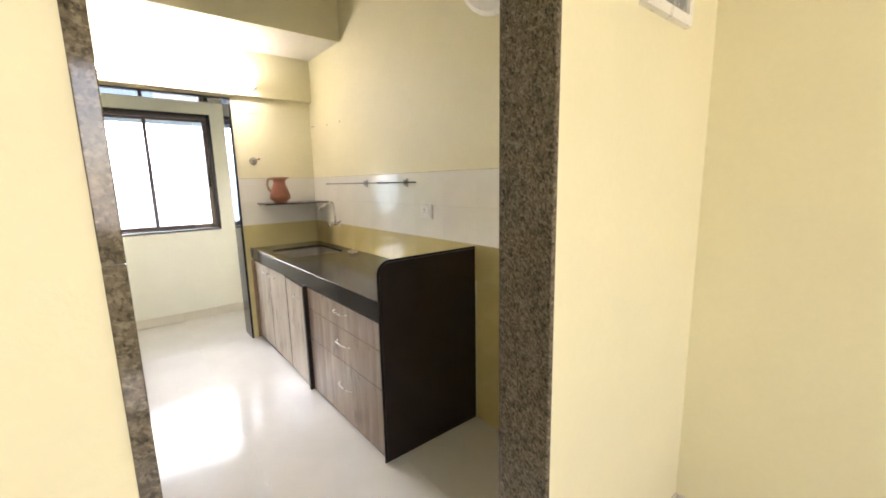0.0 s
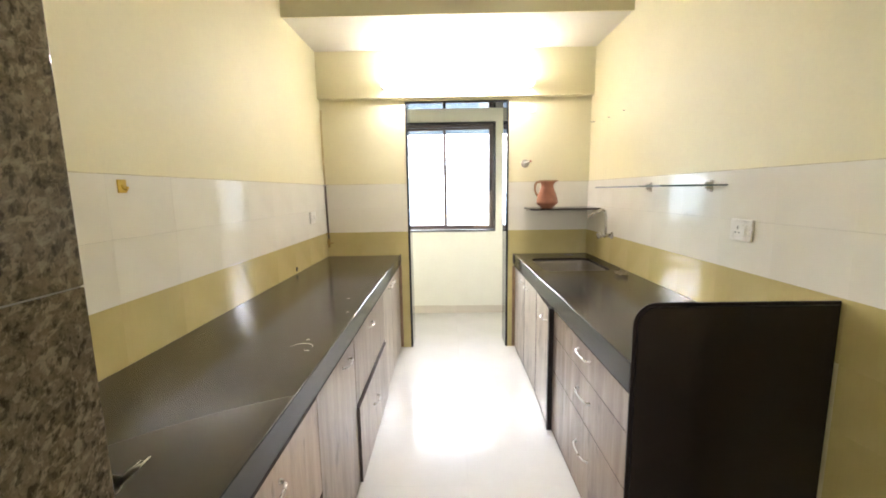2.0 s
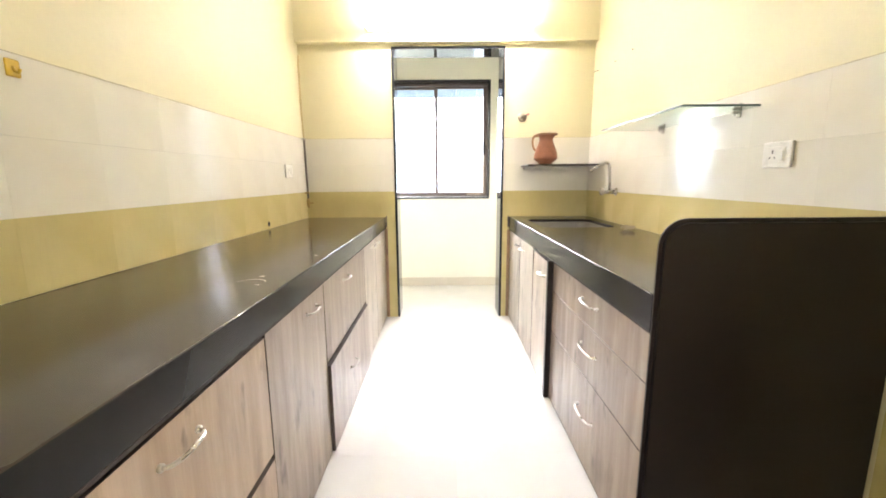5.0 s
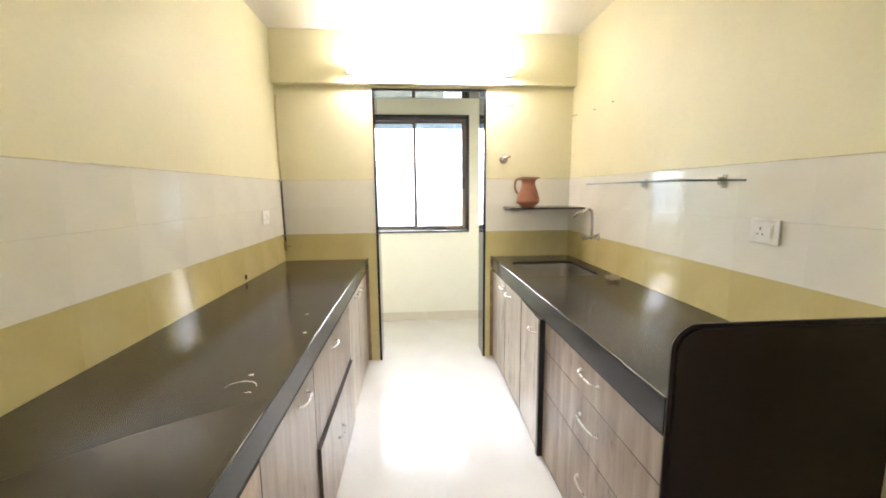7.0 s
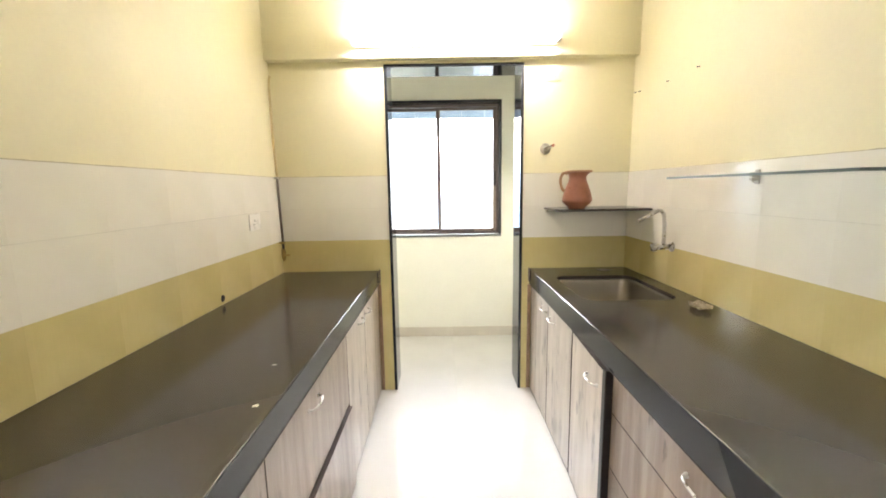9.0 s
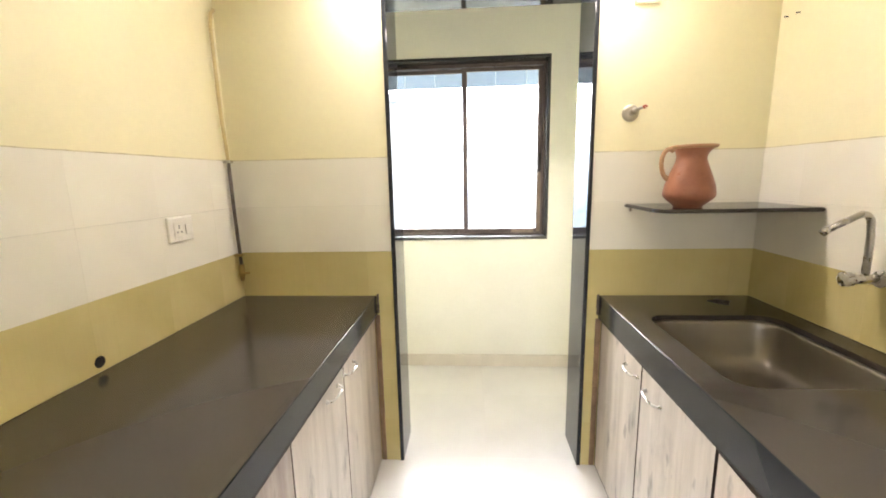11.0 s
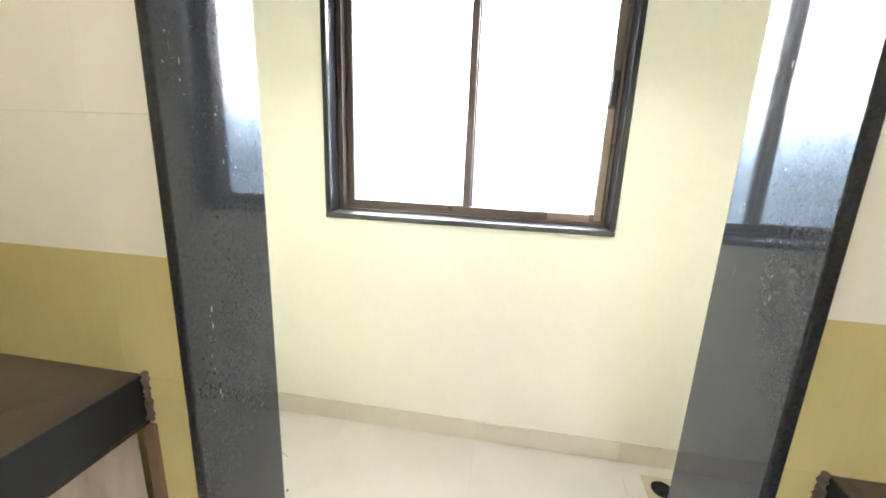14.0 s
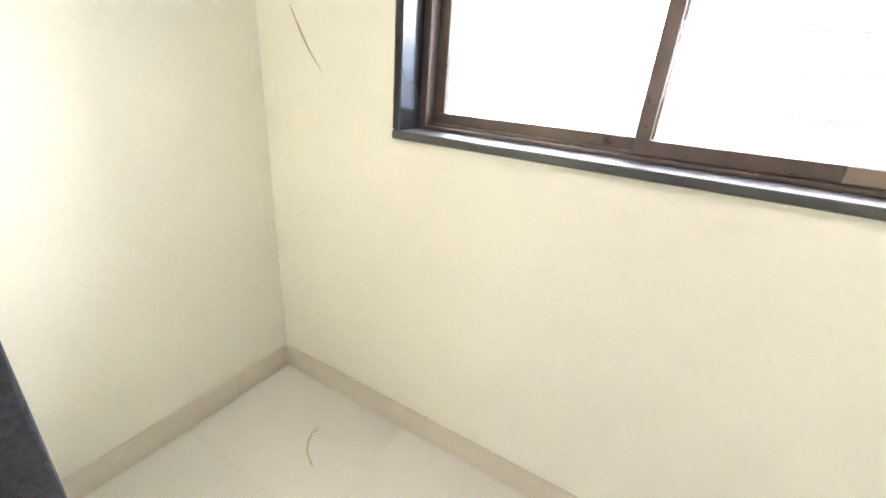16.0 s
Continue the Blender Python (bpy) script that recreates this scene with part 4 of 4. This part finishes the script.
def scuffs():
    """Dried chalky smears on the long counter."""
    def smear(pts, w, material=M["scuff"]):
        bm = bmesh.new()
        rnd = random.Random(len(pts) * 7)
        a, b = [], []
        for i, (x, y) in enumerate(pts):
            k = w * (0.35 + 0.65 * math.sin(math.pi * (i + 0.5) / len(pts))) * rnd.uniform(0.7, 1.2)
            a.append(bm.verts.new((x, y - k / 2, COUNTER + 0.0006)))
            b.append(bm.verts.new((x + k * 0.15, y + k / 2, COUNTER + 0.0006)))
        for i in range(len(pts) - 1):
            bm.faces.new((a[i], a[i + 1], b[i + 1], b[i]))
        tagged(part("smear", bm, material), "dried chalky smear on the black granite", "smear", "smears on the counter", "stuff")
    arc = lambda cx, cy, r, a0, a1, n: [(cx + r * math.cos(radians(a0 + (a1 - a0) * i / n)), cy + r * math.sin(radians(a0 + (a1 - a0) * i / n))) for i in range(n + 1)]
    smear(arc(-0.318, 1.610, 0.044, 165, 10, 9), 0.007)
    smear([(-0.325, 1.692), (-0.317, 1.695), (-0.310, 1.693)], 0.010)
    smear([(-0.262, 2.046), (-0.254, 2.050), (-0.247, 2.046)], 0.015)
    smear([(-0.314, 2.288), (-0.306, 2.291), (-0.299, 2.288)], 0.010)
    smear([(-0.295, 1.585), (-0.285, 1.588), (-0.276, 1.584)], 0.006)
    def daub(pts, w, seed, material=M["scuff"], strands=15):
        """A loose chalky rub: many fine strands side by side, broken at both ends, as one mesh."""
        rr, bm = random.Random(seed), bmesh.new()
        n = len(pts)
        for _ in range(strands):
            off = rr.gauss(0, 0.32) * w
            i0, i1 = rr.randint(0, max(0, n // 4)), n - rr.randint(0, max(0, n // 4))
            half = w * rr.uniform(0.09, 0.21)
            rows = []
            for i in range(i0, i1):
                (xa, ya), (xb, yb) = pts[max(i - 1, 0)], pts[min(i + 1, n - 1)]
                d = math.hypot(xb - xa, yb - ya) or 1.0
                nx, ny = -(yb - ya) / d, (xb - xa) / d
                k = half * (0.3 + 0.7 * math.sin(math.pi * (i - i0 + 0.5) / (i1 - i0))) * rr.uniform(0.6, 1.3)
                o = off + rr.uniform(-0.04, 0.04) * w
                x, y = pts[i]
                rows.append([bm.verts.new((x + nx * (o + q), y + ny * (o + q), COUNTER + 0.0006)) for q in (-k, k)])
            for a, b in zip(rows, rows[1:]):
                bm.faces.new((a[0], b[0], b[1], a[1]))
        tagged(part("smear", bm, material), "dried chalky smear on the black granite", "smear", "smears on the counter", "stuff")

    line = lambda p, q, n: [(p[0] + (q[0] - p[0]) * i / n, p[1] + (q[1] - p[1]) * i / n) for i in range(n + 1)]
    daub(line((1.238, 3.674), (1.315, 3.630), 8), 0.040, 6, M["smudge"])
    daub(arc(-0.462, 0.893, 0.040, -60, 230, 18), 0.020, 1, strands=22)
    daub(line((-0.425, 0.855), (-0.428, 1.006), 12), 0.016, 3, strands=12)
    daub(line((-0.470, 0.865), (-0.388, 0.800), 8), 0.016, 4, strands=12)
    daub(arc(-0.366, 0.800, 0.024, -40, 250, 14), 0.018, 5, strands=20)


scuffs()


def jamb_drips():
    """Paint specks and drips on the polished faces of the balcony doorway."""
    rnd = random.Random(12)
    for x, out in ((DX0, 1), (DX1, -1)):
        bm = bmesh.new()
        homes = [(rnd.uniform(Y_FAR + 0.02, Y_BAL - 0.02), rnd.uniform(0.2, 1.85)) for _ in range(16)]
        for _ in range(56):
            hy, hz = rnd.choice(homes)
            y = min(Y_BAL - 0.006, max(Y_FAR + 0.006, hy + rnd.gauss(0, 0.010)))
            z = max(0.05, hz + rnd.gauss(0, 0.035))
            w, h = rnd.uniform(0.0005, 0.0017), rnd.choice((0.002, 0.003, 0.004, 0.006, 0.012)) * rnd.uniform(0.7, 1.3)
            n = 7
            vs = [bm.verts.new((x + out * 0.0006, y + w * math.cos(2 * math.pi * k / n) * rnd.uniform(0.7, 1.2), z + h / 2 * math.sin(2 * math.pi * k / n))) for k in range(n)]
            bm.faces.new(vs)
        tagged(part("paint_specks", bm, M["speck"]), "dried paint specks on the black granite jamb", "paint specks", "", "stuff")


jamb_drips()


def distribution_box():
    d = thing("distribution_box", (1.19, Y_OUT, 2.0), "white framed electrical box with a grey cover on the hall wall", "electrical box")
    part("frame", local(holed_wall((1.04, 1.345), (1.885, 2.17), (Y_OUT - 0.022, Y_OUT), [(1.065, 1.32, 1.915, 2.14)], "y"), d), M["plastic"], d)
    part("cover", local(box(1.065, 1.32, Y_OUT - 0.012, Y_OUT, 1.915, 2.14), d), M["grey"], d)


distribution_box()

for y, z in ((3.715, 1.977), (3.658, 1.971), (3.347, 1.952), (3.088, 1.951)):
    tagged(part("wall_nail", sweep([(XR, y, z), (XR - 0.011, y, z - 0.001), (XR - 0.013, y, z - 0.001)], [0.0022, 0.0024, 0.0036], 6), M["pipe"]), "small dark nail in the painted wall", "nail", "nails in the wall")


def exhaust_cover():
    e = thing("exhaust_cover", (XR, 1.25, 2.53), "round white exhaust cover high on the kitchen wall", "vent cover")
    part("disc", local(sweep([(XR, 1.25, 2.53), (XR - 0.010, 1.25, 2.53), (XR - 0.018, 1.25, 2.53)], [0.30, 0.30, 0.28], 48), e), M["plastic"], e)
    part("rim", local(sweep([(XR - 0.0175, 1.25, 2.53), (XR - 0.024, 1.25, 2.53)], [0.15, 0.13], 40), e), M["plastic"], e)


exhaust_cover()


def floor_drain():
    f = thing("floor_drain", (1.05, 4.655, 0.0), "small square floor drain with a dark round opening", "drain")
    part("plate", local(box(0.985, 1.115, 4.590, 4.720, 0.0005, 0.005, 0.002), f), M["drain_plate"], f)
    part("opening", local(sweep([(1.05, 4.655, 0.005), (1.05, 4.655, 0.0062)], 0.042, 20), f), M["hole"], f)


floor_drain()

# litter on the balcony floor
tagged(part("straw", sweep([(-0.525, 4.616, 0.003), (-0.523, 4.585, 0.004), (-0.507, 4.556, 0.004), (-0.483, 4.530, 0.003), (-0.435, 4.506, 0.003)], 0.0024, 6), M["scratch"]), "bent dry straw on the balcony floor", "litter")
for x, y in ((-0.455, 4.292), (-0.346, 4.353)):
    bm = bmesh.new()
    bmesh.ops.create_icosphere(bm, subdivisions=1, radius=0.006, matrix=Matrix.Translation((x, y, 0.004)))
    tagged(part("crumb", bm, M["bare"]), "small brown crumb on the balcony floor", "litter", "crumbs on the floor")
tagged(part("wall_scratch", sweep([(-0.729, Y_WIN - 0.0005, 1.264), (-0.690, Y_WIN - 0.0005, 1.195), (-0.660, Y_WIN - 0.0005, 1.150), (-0.621, Y_WIN - 0.0005, 1.106)], [0.0012, 0.003, 0.0022, 0.001], 5), M["scratch"]), "thin brown scratch on the balcony wall", "scratch")


# ---------------- tiles: walls, floors, skirting ----------------
tile_cache = {}
lay, LEAN = random.Random(21), 0.0004


def tile(parent, name, material, lo, hi, bevel=0.0002):
    """One tile; alike tiles share a mesh."""
    size = tuple(round(b - a, 4) for a, b in zip(lo, hi))
    key = (name, material.name, size)
    if key not in tile_cache:
        h = [s / 2 for s in size]
        tile_cache[key] = mesh_of(name, box(-h[0], h[0], -h[1], h[1], -h[2], h[2], min(bevel, min(size) * 0.3), 1), material)
    ob = new(name, tile_cache[key])
    ob.location = [(a + b) / 2 for a, b in zip(lo, hi)]
    if name == "wall_tile":
        # hand-laid: each one leans a trace differently
        ob.rotation_euler = (lay.uniform(-LEAN, LEAN), lay.uniform(-LEAN, LEAN), lay.uniform(-LEAN, LEAN))
        ob.rotation_euler["xyz".index("x" if size[0] < 0.01 else "y")] = 0.0
    ob.parent = parent
    return ob


def spans(a, b, step, start=None):
    cuts, v = [a], (start if start is not None else a) + step
    while v < b - 0.02:
        cuts.append(v)
        v += step
    return list(zip(cuts, cuts[1:] + [b]))


G, GZ, GF = 0.00012, 0.0003, 0.00016
ROWS_WHITE = [(1.070, 1.280), (1.280, 1.490)]
ROWS_OCHRE = [(0.0, 0.23), (0.23, 0.44), (0.44, 0.65), (0.65, 0.86), (0.86, 1.070)]
wl, wr, wf, fl, wb = (bpy.data.objects[n] for n in ("wall_left", "wall_right", "wall_far", "floor", "wall_window"))
for z0, z1 in ROWS_WHITE + ROWS_OCHRE[-1:]:
    m = M["white_tile"] if z0 > 1.0 else M["ochre_tile"]
    low = z0 if z0 > 0.9 else COUNTER + 0.001
    for y0, y1 in spans(Y_IN, Y_FAR, 0.302):
        tile(wl, "wall_tile", m, (XL, y0 + G, low + (GZ if z0 > 1.2 else G)), (XL + 0.005, y1 - G, z1 - G))
for z0, z1 in ROWS_WHITE + ROWS_OCHRE:
    m = M["white_tile"] if z0 > 1.0 else M["ochre_tile"]
    for y0, y1 in spans(Y_IN_R, 1.427, 0.302) + ([(a, b) for a, b in spans(1.427, Y_FAR, 0.302)] if z0 > 0.8 else []):
        low = z0 if not (0.85 < z0 < 0.87 and y0 > 1.41) else COUNTER + 0.001
        tile(wr, "wall_tile", m, (XR - 0.005, y0 + G, low + (GZ if z0 > 1.2 else G)), (XR, y1 - G, z1 - G))
    left_edge = XL + 0.006 if z0 > 0.8 else X_L - 0.03
    right_edge = XR - 0.006 if z0 > 0.8 else X_R + 0.04
    low = z0
    for x0, x1 in spans(left_edge, DX0 - SLAB - 0.001, 0.302) + spans(DX1 + SLAB + 0.001, right_edge, 0.302):
        tile(wf, "wall_tile", m, (x0 + G, Y_FAR - 0.005, low + (GZ if z0 > 1.2 else G)), (x1 - G, Y_FAR, z1 - G))
for x0, x1 in spans(-2.6, 1.61, 0.6, -2.69):
    for y0, y1 in spans(-3.4, Y_WIN, 0.6, -3.42):
        if x1 - x0 > 0.03:
            tile(fl, "floor_tile", M["floor_tile"], (x0 + GF, y0 + GF, -0.012), (x1 - GF, y1 - GF, 0.0))
for x0, x1 in spans(-0.859, 1.459, 0.6, -0.885):
    tile(wb, "skirting_tile", M["skirting"], (x0 + G, Y_WIN - 0.010, 0.0005), (x1 - G, Y_WIN, 0.092), 0.002)
wbl = bpy.data.objects["wall_balcony_left"]
for y0, y1 in spans(Y_BAL, Y_WIN - 0.011, 0.6):
    tile(wbl, "skirting_tile", M["skirting"], (-0.870, y0 + G, 0.0005), (-0.860, y1 - G, 0.092), 0.002)
whr = bpy.data.objects["wall_entrance"]
for x0, x1 in spans(EX1 + SLAB + 0.004, 1.61, 0.6):
    tile(whr, "skirting_tile", M["skirting"], (x0 + G, Y_OUT - 0.010, 0.0005), (x1 - G, Y_OUT, 0.092), 0.002)
whs = bpy.data.objects["wall_hall_right"]
for y0, y1 in spans(-2.0, Y_OUT - 0.011, 0.6):
    tile(whs, "skirting_tile", M["skirting"], (1.600, y0 + G, 0.0005), (1.610, y1 - G, 0.092), 0.002)


def tile_bead(wall, a, b, along, depth, out):
    """The uneven, slightly darker line that caps the tiles. along: 'x' or 'y'; depth: the wall's face; out: which way
    it looks.
    """
    rnd = random.Random(int(abs(a * 100)) + int(abs(depth * 10)))
    bm, n = bmesh.new(), max(4, int((b - a) / 0.025))
    rings = []
    for i in range(n + 1):
        u = a + (b - a) * i / n
        z0, z1 = 1.4890 + rnd.uniform(-0.0004, 0.0004), 1.4918 + rnd.uniform(-0.0008, 0.0012)
        d = 0.0062 + rnd.uniform(-0.0008, 0.0006)
        sec = [(0.0005, z0), (d, z0), (d * 0.8, z1), (0.0005, z1)]
        rings.append([bm.verts.new((u, depth + out * c, z) if along == "x" else (depth + out * c, u, z)) for c, z in sec])
    for p, q in zip(rings, rings[1:]):
        for k in range(4):
            bm.faces.new((p[k], p[(k + 1) % 4], q[(k + 1) % 4], q[k]))
    bm.faces.new(rings[0]); bm.faces.new(rings[-1][::-1])
    part("grout_bead", bm, M["bead"], wall)


tile_bead(wl, Y_IN, Y_FAR - 0.007, "y", XL, 1)
tile_bead(wr, Y_IN_R, Y_FAR - 0.007, "y", XR, -1)
tile_bead(wf, XL + 0.007, DX0 - SLAB - 0.002, "x", Y_FAR, -1)
tile_bead(wf, DX1 + SLAB + 0.002, XR - 0.007, "x", Y_FAR, -1)
